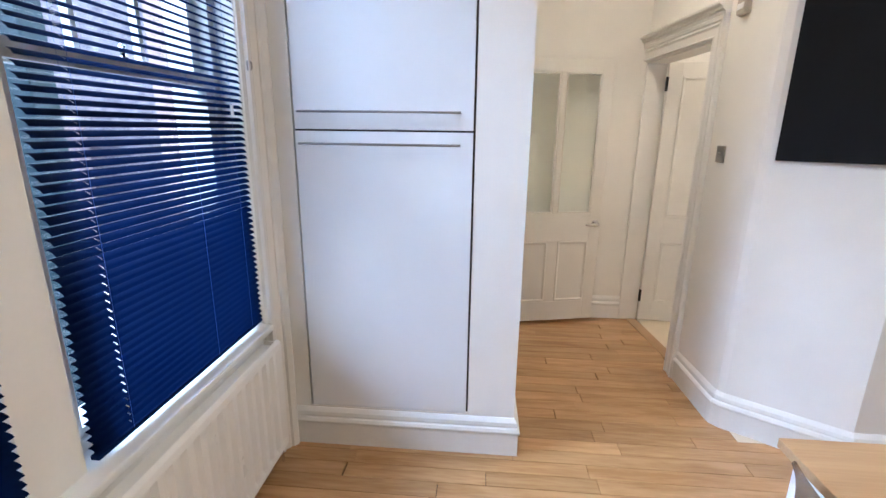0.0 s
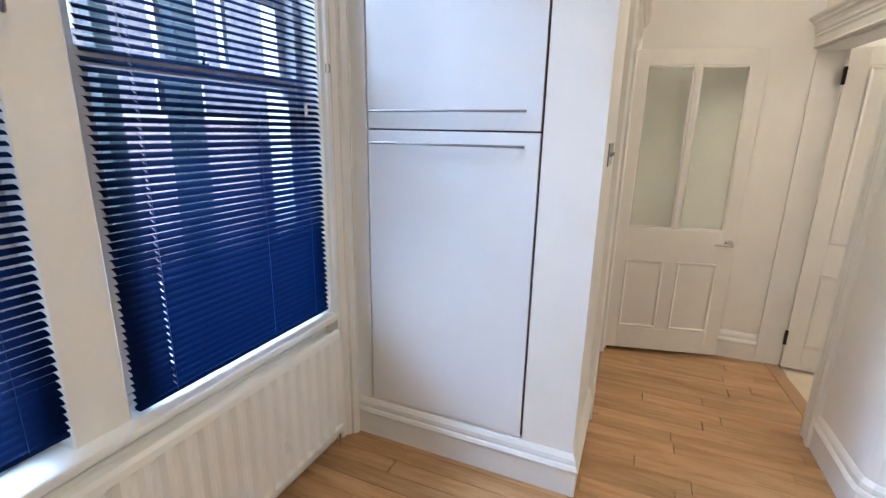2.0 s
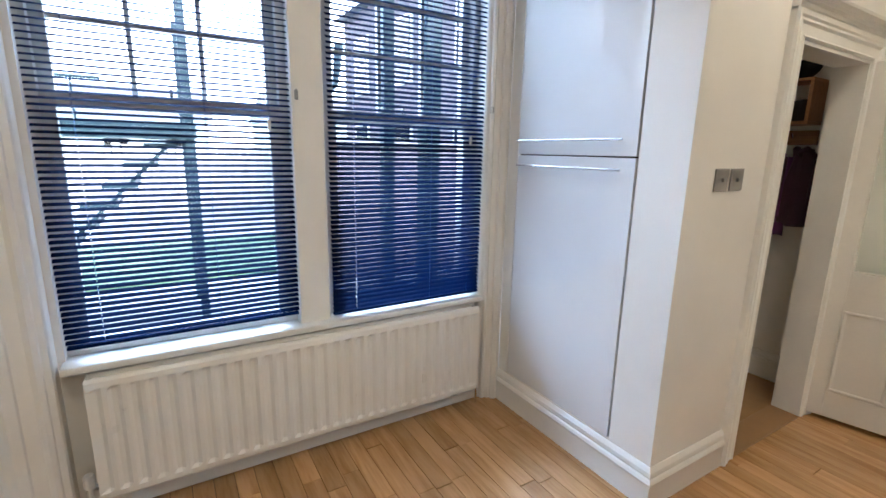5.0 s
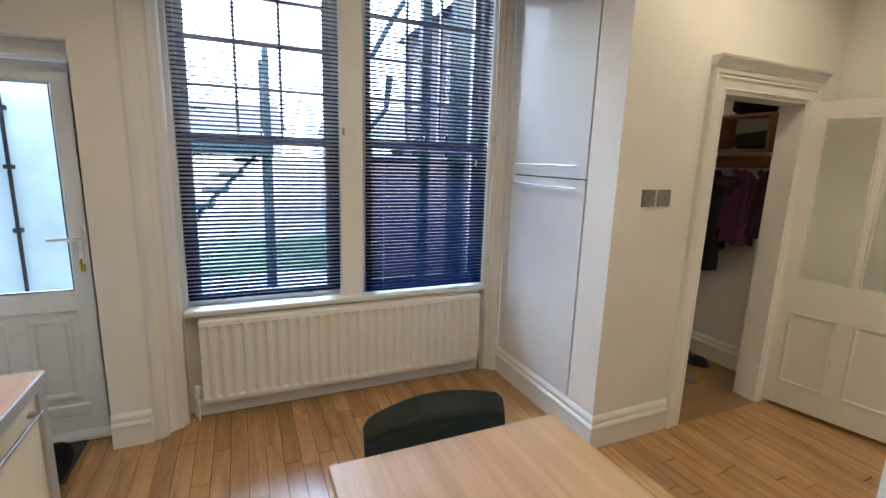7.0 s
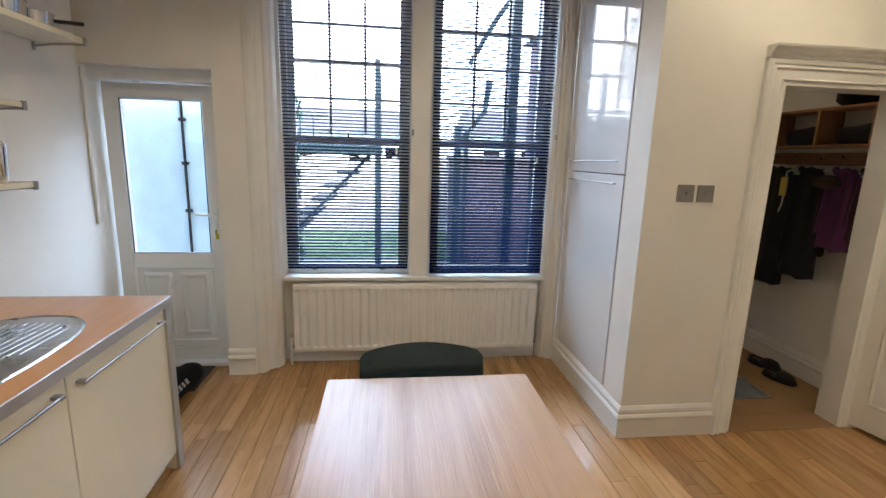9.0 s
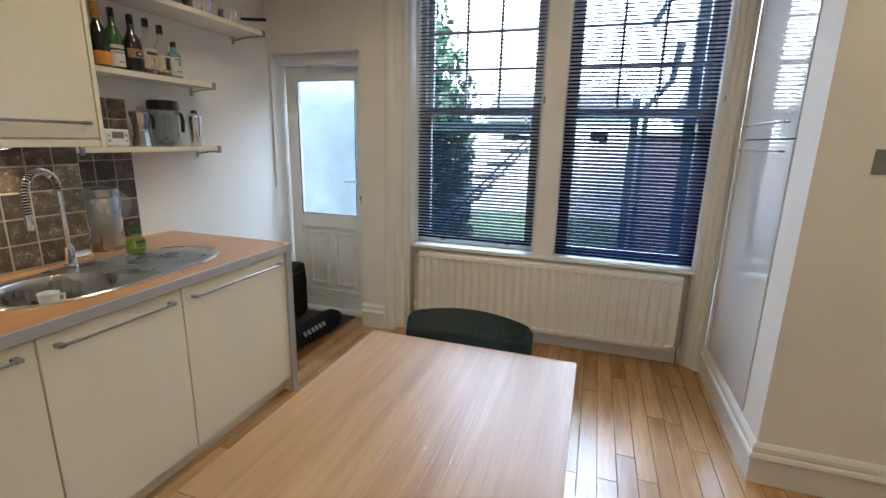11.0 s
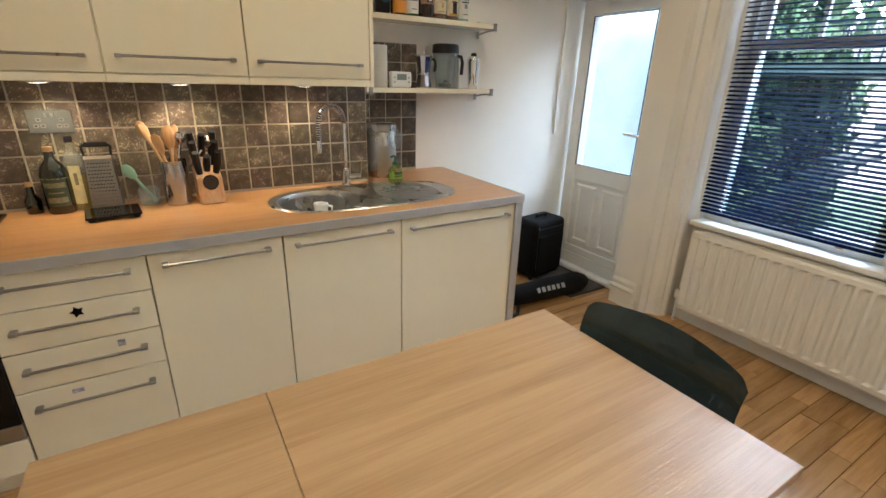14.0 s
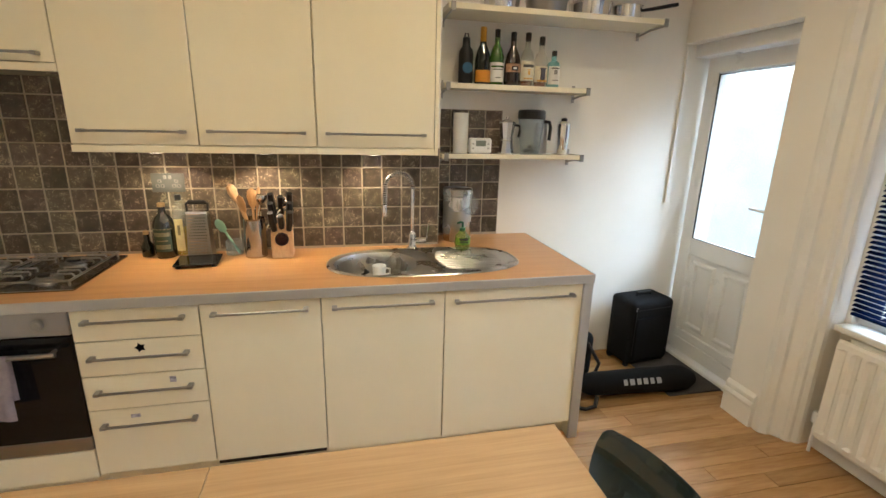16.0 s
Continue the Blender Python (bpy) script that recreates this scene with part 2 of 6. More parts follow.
SKIRT = [(0, 0), (0.022, 0), (0.022, 0.108), (0.028, 0.114), (0.030, 0.124), (0.024, 0.136), (0.017, 0.142), (0.019, 0.150), (0.017, 0.166), (0.009, 0.178), (0.004, 0.184), (0, 0.184)]
SKIRT = [(a, h * 1.06) for a, h in SKIRT]
ARCH = [(0, 0), (0, 0.018), (0.008, 0.026), (0.016, 0.020), (0.055, 0.022), (0.066, 0.031), (0.078, 0.026), (0.086, 0.034), (0.104, 0.036), (0.112, 0.024), (0.112, 0)]
H = 3.0

# ---------- setting ----------
# window wall: face x = -0.55, with the back door and the recess of the two sashes
XW, XO = -0.55, -1.02
structure("wall_west", prism([(XO, -1.75), (XW, -1.75), (XW, -1.345), (XO, -1.345)], 0, H), M_WALL, "cream painted plaster wall beside the back door", "wall")
structure("wall_west_over_door", box(XO, XW, -1.345, -0.508, 2.10, H), M_WALL, "cream painted plaster wall over the back door", "wall")
structure("wall_west_pier", prism([(XO, -0.508), (XW, -0.508), (XW, -0.315), (-0.69, -0.155), (-0.775, -0.155), (-0.775, -0.13), (XO, -0.13)], 0, H), M_WALL, "cream painted pier between back door and windows", "wall")
structure("wall_west_over_windows", box(XO, -0.70, -0.155, 1.96, 2.84, H), M_WALL, "cream painted plaster wall over the windows", "wall")
structure("wall_west_apron", box(XO, -0.775, -0.13, 1.96, 0, 0.655), M_WALL, "cream painted wall below the window sill", "wall")
structure("wall_west_mullion", prism([(XO, 0.785), (-0.757, 0.785), (-0.752, 0.79), (-0.752, 0.93), (-0.757, 0.935), (XO, 0.935)], 0.655, 2.84), M_TRIM, "cream painted broad mullion between the two sashes", "wall")
structure("wall_west_end", prism([(XO, 1.845), (-0.74, 1.845), (-0.685, 1.905), (-0.675, 1.97), (XO, 1.97)], 0, 2.84), M_WALL, "cream painted narrow window jamb beside the cupboard", "wall")
structure("window_sill", box(-0.86, -0.688, -0.14, 1.85, 0.655, 0.685, 0.008, 2), M_TRIM, "white gloss painted sill below the windows", "window sill")

# block that holds the cupboard, and the wall with the hall door
structure("wall_cupboard_pier", prism([(0.18, 1.975), (0.402, 1.975), (0.402, 2.665), (0.27, 2.665), (0.27, 2.301), (0.18, 2.301)], 0, H), M_WALL, "white painted pier beside the tall cupboard", "wall")
structure("wall_cupboard_back", box(-1.02, 0.27, 2.301, 2.42, 0, H), M_WALL, "painted wall at the back of the cupboard", "wall")
structure("wall_cupboard_plinth", box(-0.68, 0.18, 1.975, 2.30, 0, 0.203), M_WALL, "white painted base below the cupboard doors", "wall")
structure("wall_cupboard_top", box(-0.68, 0.18, 1.975, 2.30, 2.76, H), M_WALL, "white painted wall over the cupboard doors", "wall")
structure("wall_cupboard_side", box(-0.675, -0.592, 1.975, 2.30, 0.203, 2.76), M_TRIM, "white painted strip beside the cupboard doors", "wall")
structure("wall_hall_over_door", box(0.27, 0.402, 2.665, 3.44, 2.03, H), M_WALL, "warm cream wall over the hall doorway", "wall")
structure("wall_hall_end", box(0.27, 0.402, 3.44, 3.90, 0, H), M_WALL, "warm cream wall beside the hall doorway", "wall")
structure("wall_north", box(0.402, 1.40, 3.76, 3.90, 0, H), M_WALL, "warm cream painted wall behind the open glazed door", "wall")
EW = lambda y: 1.40 + (3.76 - y) * 0.095
structure("wall_east_head", prism([(EW(3.76), 3.76), (EW(2.90), 2.90), (EW(2.90) + 0.14, 2.90), (EW(3.76) + 0.14, 3.76)], 2.03, H), M_WALL, "cream wall over the inner doorway", "wall")
structure("wall_east_jamb", box(1.40, 1.54, 3.76, 3.90, 0, H), M_WALL, "cream wall beside the inner doorway", "wall")
# wall that turns by a slant from the inner doorway into the room
SL = [(EW(2.90), 2.90), (1.50, 2.37), (1.506, 2.335), (1.53, 2.305), (1.96, 2.02), (3.62, 2.02), (3.62, 2.16), (2.02, 2.16), (1.65, 2.42), (1.62, 2.90)]
structure("wall_slant", prism(SL, 0, H), M_WALL, "white painted wall with a slanted turn", "wall")
structure("wall_east", box(3.62, 3.74, -1.40, 2.16, 0, H), M_WALL, "cream painted wall at the far end of the kitchen", "wall")
structure("wall_south", box(1.075, 3.62, -1.42, -1.075, 0, H), M_WALL, "cream painted wall behind the kitchen units", "wall")
structure("wall_south_recess", box(XW - 0.25, 1.075, -1.42, -1.29, 0, H), M_WALL, "white painted set-back wall behind the open shelves", "wall")
structure("ceiling", box(-1.1, 3.8, -1.8, 6.0, H, H + 0.1), M_CEIL, "white painted ceiling", "ceiling")
structure("subfloor", box(-1.0, 3.74, -1.5, 3.9, -0.12, -0.014), M_UNDER, "dark base under the floor planks", "floor")

# hall behind the coats doorway, and the room behind the inner door
M_HALLFLOOR = mat("coir_floor", (0.34, 0.20, 0.09), 0.85, vary=0.12, grain=300, bump=0.5)
M_CREAMFLOOR = mat("cream_tile", (0.68, 0.58, 0.42), 0.4, vary=0.05)
structure("hall_floor", box(-1.0, 0.29, 2.42, 3.9, -0.012, 0.002), M_HALLFLOOR, "brown coir hall floor", "floor")
structure("hall_wall_north", box(-1.02, 0.27, 3.80, 3.90, 0, H), M_WALL, "cream hall wall behind the coats", "wall")
structure("hall_wall_west", box(-1.12, -1.02, 2.42, 3.9, 0, H), M_WALL, "cream hall wall", "wall")
structure("side_room_floor", box(1.56, 4.0, 2.17, 5.5, -0.012, 0.002), M_CREAMFLOOR, "cream floor beyond the inner door", "floor")
structure("side_room_wall", box(1.54, 4.0, 4.60, 4.72, 0, H), M_WALL, "cream wall of the side room", "wall")
structure("side_room_wall_east", box(3.9, 4.0, 2.16, 4.6, 0, H), M_WALL, "cream wall of the side room", "wall")
structure("side_room_jamb", box(1.40, 1.54, 3.90, 4.72, 0, H), M_WALL, "cream wall of the side room", "wall")

xy = lambda u, v, h: (u, v, h)
structure("baseboard_cupboard", mould([(-a, h) for a, h in SKIRT], [(-0.675, 1.975), (0.402, 1.975), (0.402, 2.55)], xy), M_TRIM, "white moulded skirting board round the cupboard pier", "skirting board")
structure("baseboard_slant", mould([(-a, h) for a, h in SKIRT], [(EW(2.79), 2.79), (1.50, 2.37), (1.506, 2.335), (1.53, 2.305), (1.96, 2.02), (3.62, 2.02)], xy), M_TRIM, "white moulded skirting board along the slanted wall", "skirting board")
structure("baseboard_north", mould([(-a, h) for a, h in SKIRT], [(0.45, 3.76), (1.395, 3.76)], xy), M_TRIM, "white moulded skirting board", "skirting board")
structure("baseboard_pier", mould([(-a, h) for a, h in SKIRT], [(XW, -0.508), (XW, -0.318)], xy), M_TRIM, "cream moulded skirting block on the pier", "skirting board")
structure("baseboard_window", box(-0.775, -0.725, -0.128, 1.843, 0.0, 0.12, 0.006, 2), M_TRIM, "white skirting board below the radiator", "skirting board")
structure("baseboard_hall", mould([(-a, h) for a, h in SKIRT], [(-1.0, 3.80), (0.268, 3.80)], xy), M_TRIM, "cream moulded skirting board in the hall", "skirting board")
structure("side_room_wall_south", box(1.80, 4.0, 2.165, 2.26, 0, H), M_WALL, "cream wall of the side room", "wall")

# ---------- windows ----------


def sash_window(name, y0, y1):
    w = thing(name, "white painted sash window with a three by four upper sash", "window", kind="structure")
    part("frame", mould([(0, 0), (0.035, 0), (0.035, 0.14), (0, 0.14)], [(y0, 0.685), (y1, 0.685), (y1, 2.84), (y0, 2.84)], lambda u, v, h: (-0.96 + h, u, v), True), M_TRIM, w)
    zm = 1.69
    for nm, xa, z0, z1, bars in (("upper_sash", -0.905, zm - 0.025, 2.80, True), ("lower_sash", -0.865, 0.70, zm + 0.025, False)):
        s = part(nm, mould([(0, 0), (0.045, 0), (0.045, 0.035), (0, 0.035)], [(y0 + 0.035, z0), (y1 - 0.035, z0), (y1 - 0.035, z1), (y0 + 0.035, z1)], lambda u, v, h: (xa + h, u, v), True), M_TRIM, w)
        part("pane", box(xa + 0.014, xa + 0.018, y0 + 0.06, y1 - 0.06, z0 + 0.03, z1 - 0.03), M_CLEAR, s).visible_shadow = False
        if bars:
            wd = (y1 - y0 - 0.16) / 3
            for k in (1, 2):
                yc = y0 + 0.08 + wd * k
                part("glazing_bar", box(xa + 0.004, xa + 0.03, yc - 0.009, yc + 0.009, z0 + 0.04, z1 - 0.04), M_TRIM, s)
            for zc in (1.99, 2.244, 2.498):
                part("glazing_bar", box(xa + 0.006, xa + 0.028, y0 + 0.07, y1 - 0.07, zc - 0.009, zc + 0.009), M_TRIM, s)
    yc = (y0 + y1) / 2
    part("catch", lathe([(0.016, 0), (0.016, 0.006), (0.007, 0.01), (0.007, 0.03), (0.012, 0.036), (0.004, 0.044)], 10, at=(-0.845, yc, zm + 0.025)), M_CHROME, w, "small metal sash catch")
    for yy in (y0 + 0.2, y1 - 0.2):
        part("lift", box(-0.83, -0.80, yy - 0.018, yy + 0.018, 0.715, 0.727, 0.003), mat("brass", (0.45, 0.30, 0.12), 0.35, metal=1), w, "small brass sash lift")
    return w


sash_window("window_1", -0.13, 0.785)
sash_window("window_2", 0.935, 1.845)


def slat_mesh(length, tilt):
    """A curved blind slat; its room-side edge hangs lower by the tilt."""
    bm = bmesh.new()
    rows = []
    for k in range(5):
        a = -1 + k / 2
        x, z = 0.0142 * a, 0.0038 * (1 - a * a)
        c, s = math.cos(radians(tilt)), math.sin(radians(tilt))
        x, z = x * c + z * s, -x * s + z * c
        cuts = [0] + [length * f + e for f in (0.14,) for e in (-0.0015, 0.0015)] + [length]
        rows.append([bm.verts.new((x, yy, z)) for yy in cuts])
    for i, (p, q) in enumerate(zip(rows, rows[1:])):
        for j in range(len(p) - 1):
            if j % 2 and i in (1, 2):
                continue
            bm.faces.new((p[j], q[j], q[j + 1], p[j + 1]))
    bmesh.ops.solidify(bm, geom=bm.faces[:], thickness=0.0006)
    me = bpy.data.meshes.new("slat")
    bmesh.ops.recalc_face_normals(bm, faces=bm.faces)
    bm.to_mesh(me)
    bm.free()
    me.polygons.foreach_set("use_smooth", [True] * len(me.polygons))
    me.materials.append(M_BLUE)
    return me


def blind(y0, y1, z0, z1, tilt):
    X = -0.742
    b = thing("venetian_blind", "dark blue metal venetian blind lowered over the sash", "blind", (X, y0, z0), "blinds at the windows")
    part("headrail", box(-0.018, 0.018, 0, y1 - y0, z1 - z0 - 0.03, z1 - z0, 0.003), M_BLUE, b)
    part("bottom_rail", box(-0.013, 0.013, 0.002, y1 - y0 - 0.002, 0.0, 0.014, 0.004, 2), M_BLUE, b)
    me = slat_mesh(y1 - y0, tilt)
    pitch, n = 0.0235, int((z1 - z0 - 0.06) / 0.0235)
    for k in range(n):
        s = new("slat", me)
        s.parent = b
        s.location = (0, 0, 0.028 + pitch * k)
    for f in (0.14, 0.62, 0.9):
        for dx in (-0.0125, 0.0125):
            part("ladder_cord", tube([(dx, (y1 - y0) * f, 0.01), (dx, (y1 - y0) * f, z1 - z0 - 0.03)], 0.0006, 4), M_CORD, b)
    part("tilt_wand", tube([(0.024, 0.09, z1 - z0 - 0.05), (0.026, 0.092, 1.02 + 0.0)], 0.0035, 6), M_PLASTICCLEAR, b, "clear plastic tilt wand")
    part("cord_tassel", box(0.014, 0.022, y1 - y0 - 0.10, y1 - y0 - 0.085, 0.86, 0.905, 0.003), M_UPVC, b, "small clear cord clip")
    return b


blind(-0.115, 0.775, 0.742, 2.80, 22)
blind(0.945, 1.835, 0.705, 2.80, 33)

for y, x in ((0.800, -0.712), (1.872, -0.712)):
    cl = thing("cord_cleat", "small grey metal cord cleat on the window frame", "cleat", (x, y, 1.76))
    part("base", box(-0.004, 0.006, -0.008, 0.008, -0.02, 0.02, 0.002), M_STEEL, cl)
    part("horn", tube([(0.006, 0, -0.022), (0.014, 0, -0.008), (0.014, 0, 0.008), (0.006, 0, 0.022)], 0.004, 6), M_STEEL, cl)

# window surround mouldings
prof = [(0.0, 0.0), (0.012, 0.012), (0.03, 0.014), (0.04, 0.026), (0.055, 0.028), (0.065, 0.016), (0.10, 0.014), (0.112, 0.03), (0.14, 0.034), (0.155, 0.02), (0.165, 0.0)]


def upright_moulding(name, a, b, profile, z0, z1, label):
    """A vertical moulding whose back lies on the plan line a-b."""
    A, B = Vector(a), Vector(b)
    d = (B - A).normalized()
    nrm = Vector((-d.y, d.x))
    s = (B - A).length / profile[-1][0]
    structure(name, prism([tuple(A + d * (u * s) + nrm * h) for u, h in profile], z0, z1), M_TRIM, label, "moulding")


upright_moulding("trim_window_left", (-0.688, -0.152), (XW - 0.002, -0.32), prof, 0, 2.84, "cream painted splayed window moulding")
upright_moulding("trim_window_right", (-0.745, 1.848), (-0.672, 1.972), [(u, -h) for u, h in prof], 0, 2.84, "cream painted window moulding beside the cupboard")

# ---------- back door ----------
bd = thing("door_back", "white plastic back door with a tall glass pane and two lower panels", "door", (0.03, 0, 0), kind="structure")
part("frame", mould([(0, 0), (0.055, 0), (0.055, 0.08), (0, 0.08)], [(-1.349, 0.0), (-1.349, 2.104), (-0.504, 2.104), (-0.504, 0.0)][::-1], lambda u, v, h: (-0.83 + h, u, v)), M_UPVC, bd)
part("head_board", box(-0.78, -0.66, -1.343, -0.510, 2.022, 2.0985, 0.004), M_UPVC, bd)
part("threshold", box(-0.84, -0.70, -1.34, -0.512, 0.0, 0.035, 0.008), M_UPVC, bd)
leaf = part("leaf", mould([(0, 0), (0.100, 0), (0.100, 0.035), (0.090, 0.05), (0, 0.05)], [(-1.262, 0.045), (-0.545, 0.045), (-0.545, 2.018), (-1.262, 2.018)], lambda u, v, h: (-0.80 + h, u, v), True), M_UPVC, bd)
part("mid_rail", box(-0.80, -0.75, -1.17, -0.637, 0.745, 0.86, 0.004), M_UPVC, bd)
part("bottom_rail", box(-0.80, -0.75, -1.17, -0.637, 0.14, 0.20, 0.004), M_UPVC, bd)
part("panel_back", box(-0.79, -0.768, -1.17, -0.637, 0.19, 0.75), M_UPVC, bd)
for ya, yb in ((-1.125, -0.93), (-0.872, -0.672)):
    part("panel", mould([(0, 0), (0.012, 0.014), (0.028, 0.014), (0.036, 0.004), (0.036, 0)], [(ya, 0.235), (yb, 0.235), (yb, 0.715), (ya, 0.715)], lambda u, v, h: (-0.768 + h, u, v), True), M_UPVC, bd)
part("gasket", mould([(0, 0), (0.005, 0), (0.005, 0.006), (0, 0.006)], [(-1.163, 0.86), (-0.643, 0.86), (-0.643, 1.915), (-1.163, 1.915)], lambda u, v, h: (-0.757 + h, u, v), True), M_BLACK, bd, "thin black gasket")
part("pane", box(-0.778, -0.772, -1.17, -0.637, 0.855, 1.92), M_CLEAR, bd).visible_shadow = False
part("handle", tube([(-0.748, -0.592, 1.14), (-0.712, -0.592, 1.14), (-0.705, -0.605, 1.142), (-0.705, -0.72, 1.145)], 0.009, 8), M_UPVC, bd, "white lever handle")
part("lock", box(-0.752, -0.742, -0.605, -0.58, 0.98, 1.20, 0.004), M_UPVC, bd)
part("key", box(-0.742, -0.715, -0.597, -0.590, 1.00, 1.035, 0.002), mat("key_brass", (0.5, 0.4, 0.08), 0.35, metal=1), bd, "brass key in the lock")
tagged(part("key_tag", box(-0.742, -0.728, -0.600, -0.578, 0.965, 1.005, 0.003), mat("yellow_tag", (0.6, 0.5, 0.03), 0.5), bd), "yellow key tag")

# ---------- radiator ----------
rad = thing("radiator", "white enamelled double panel radiator under the windows", "radiator", (-0.63, -0.065, 0.115))
RW, RH = 1.845, 0.53
bm = bmesh.new()
n = 28
prof = []
for k in range(n * 4 + 1):
    y = 0.035 + (RW - 0.07) * k / (n * 4)
    f = k % 4
    prof.append((y, -0.013 if f in (0, 3) else 0.0))
rows = []
for z, d in ((0.0, -0.012), (0.012, -0.003), (0.035, 0.0), (0.05, 1), (RH - 0.05, 1), (RH - 0.035, 0.0), (RH - 0.012, -0.003), (RH, -0.012)):
    rows.append([bm.verts.new((0 if d != 1 else x, y, z)) if d == 1 else bm.verts.new((d, y, z)) for y, x in [(0, 0), *prof, (RW, 0)]])
for a, b in zip(rows, rows[1:]):
    for k in range(len(a) - 1):
        bm.faces.new((a[k], a[k + 1], b[k + 1], b[k]))
part("front_panel", bm, M_RAD, rad, smooth=False)
part("front_body", box(-0.02, -0.0125, 0, RW, 0, RH, 0.003), M_RAD, rad)
part("rear_panel", box(-0.09, -0.075, 0.0, RW, 0.0, RH, 0.004), M_RAD, rad)
part("top_grille", box(-0.075, -0.02, 0.02, RW - 0.02, RH - 0.03, RH - 0.02), M_RAD, rad)
for yy in (0, RW - 0.004):
    part("side_cover", box(-0.085, -0.013, yy, yy + 0.004, 0.02, RH - 0.01), M_RAD, rad)
part("pipe", tube([(-0.05, -0.035, -0.115), (-0.05, -0.035, 0.05), (-0.05, 0.0, 0.055)], 0.008, 8), M_UPVC, rad)
part("thermostat", lathe([(0.018, 0), (0.021, 0.005), (0.021, 0.05), (0.015, 0.06)], 14, at=(-0.05, -0.035, 0.05)), M_UPVC, rad, "white thermostatic valve")
part("pipe", tube([(-0.05, RW + 0.03, -0.115), (-0.05, RW + 0.03, 0.04), (-0.05, RW, 0.045)], 0.007, 8), M_CHROME, rad, "chrome tail pipe")

# ---------- tall cupboard ----------
cup = thing("tall_cupboard", "built-in tall cupboard with two gloss white doors", "cupboard", (-0.205, 1.975, 0.203))
# near-black carcass colour puts the shade into the gaps round the doors
part("carcass", box(-0.386, 0.384, 0.02, 0.32, 0.0, 2.553), M_UNDER, cup)
for nm, z0, z1, hz in (("lower_door", 0.004, 1.314, 1.262), ("upper_door", 1.321, 2.548, 1.392)):
    d = part(nm, box(-0.378, 0.376, -0.004, 0.016, z0, z1, 0.0015), M_CUP, cup)
    part("handle", tube([(-0.352, -0.036, hz), (0.325, -0.036, hz)], 0.005, 8), M_STEEL, d, "long brushed steel bar handle")
    for x in (-0.315, 0.288):
        part("standoff", tube([(x, -0.034, hz), (x, -0.004, hz)], 0.005, 8), M_STEEL, d)

# ---------- doors and door cases ----------


def case(name, opening, plane, label, swap=1):
    """Moulded architrave on three sides with a cornice over it; opening: (u0, u1, top) in the wall's plane."""
    u0, u1, top = opening
    w = thing(name, label, "door frame", kind="structure")
    part("architrave", mould(ARCH, [(u0, 0), (u0, top), (u1, top), (u1, 0)], lambda u, v, h: plane(u, v, h)), M_TRIM, w)
    cor = [(0, 0), (0, 0.02), (0.014, 0.034), (0.03, 0.036), (0.038, 0.05), (0.05, 0.054), (0.06, 0.07), (0.072, 0.074), (0.072, 0)]
    a, b = u0 - 0.112, u1 + 0.112
    part("cornice", mould(cor, [(a, top + 0.100), (b, top + 0.100)], lambda u, v, h: plane(u, v, h)), M_TRIM, w)
    return w


w = case("door_frame_hall", (2.665, 3.44, 2.03), lambda u, v, h: (0.402 + h, u, v), "white moulded door case with a cornice, hall doorway")
for y0, y1 in ((2.6655, 2.682), (3.423, 3.4395)):
    part("lining", box(0.268, 0.417, y0, y1, 0, 2.03), M_TRIM, w)
part("lining", box(0.268, 0.417, 2.682, 3.423, 2.012, 2.029), M_TRIM, w)
structure("threshold_hall", box(0.265, 0.42, 2.67, 3.43, -0.013, 0.006, 0.003), mat("threshold_oak", (0.30, 0.17, 0.07), 0.5), "dark wooden threshold in the hall doorway", "threshold")
w = thing("door_frame_side", "white moulded door case with a cornice, inner doorway", "door frame", kind="structure")
side = lambda u, v, h: (EW(u) - h, u, v)
part("architrave", mould(ARCH, [(2.90, 0), (2.90, 2.03), (3.757, 2.03)], side), M_TRIM, w)
cor = [(0, 0), (0, 0.02), (0.014, 0.034), (0.03, 0.036), (0.038, 0.05), (0.05, 0.054), (0.06, 0.07), (0.072, 0.074), (0.072, 0)]
part("cornice", mould(cor, [(2.788, 2.125), (3.757, 2.125)], side), M_TRIM, w)
for y0, y1 in ((2.9005, 2.915), (3.744, 3.7595)):
    part("lining", prism([(EW(y0) - 0.002, y0), (EW(y1) - 0.002, y1), (EW(y1) + 0.142, y1), (EW(y0) + 0.142, y0)], 0, 2.03), M_TRIM, w)
part("lining", prism([(EW(2.915), 2.915), (EW(3.744), 3.744), (EW(3.744) + 0.142, 3.744), (EW(2.915) + 0.142, 2.915)], 2.015, 2.029), M_TRIM, w)
structure("threshold_side", prism([(EW(2.916) + 0.06, 2.916), (EW(3.743) + 0.06, 3.743), (EW(3.743) + 0.14, 3.743), (EW(2.916) + 0.14, 2.916)], -0.013, 0.005), mat("threshold_pale", (0.42, 0.25, 0.11), 0.5), "pale wooden threshold strip", "threshold")


def bead(parent, x0, x1, z0, z1, y, s=1):
    part("panel_bead", mould([(0, 0), (0.004, 0.004), (0.010, 0.005), (0.016, 0.0), (0.022, -0.004), (0.022, -0.008), (0, -0.008)], [(x0, z0), (x1, z0), (x1, z1), (x0, z1)], lambda u, v, h: (u, y - s * h, v), True), M_DOORW, parent)


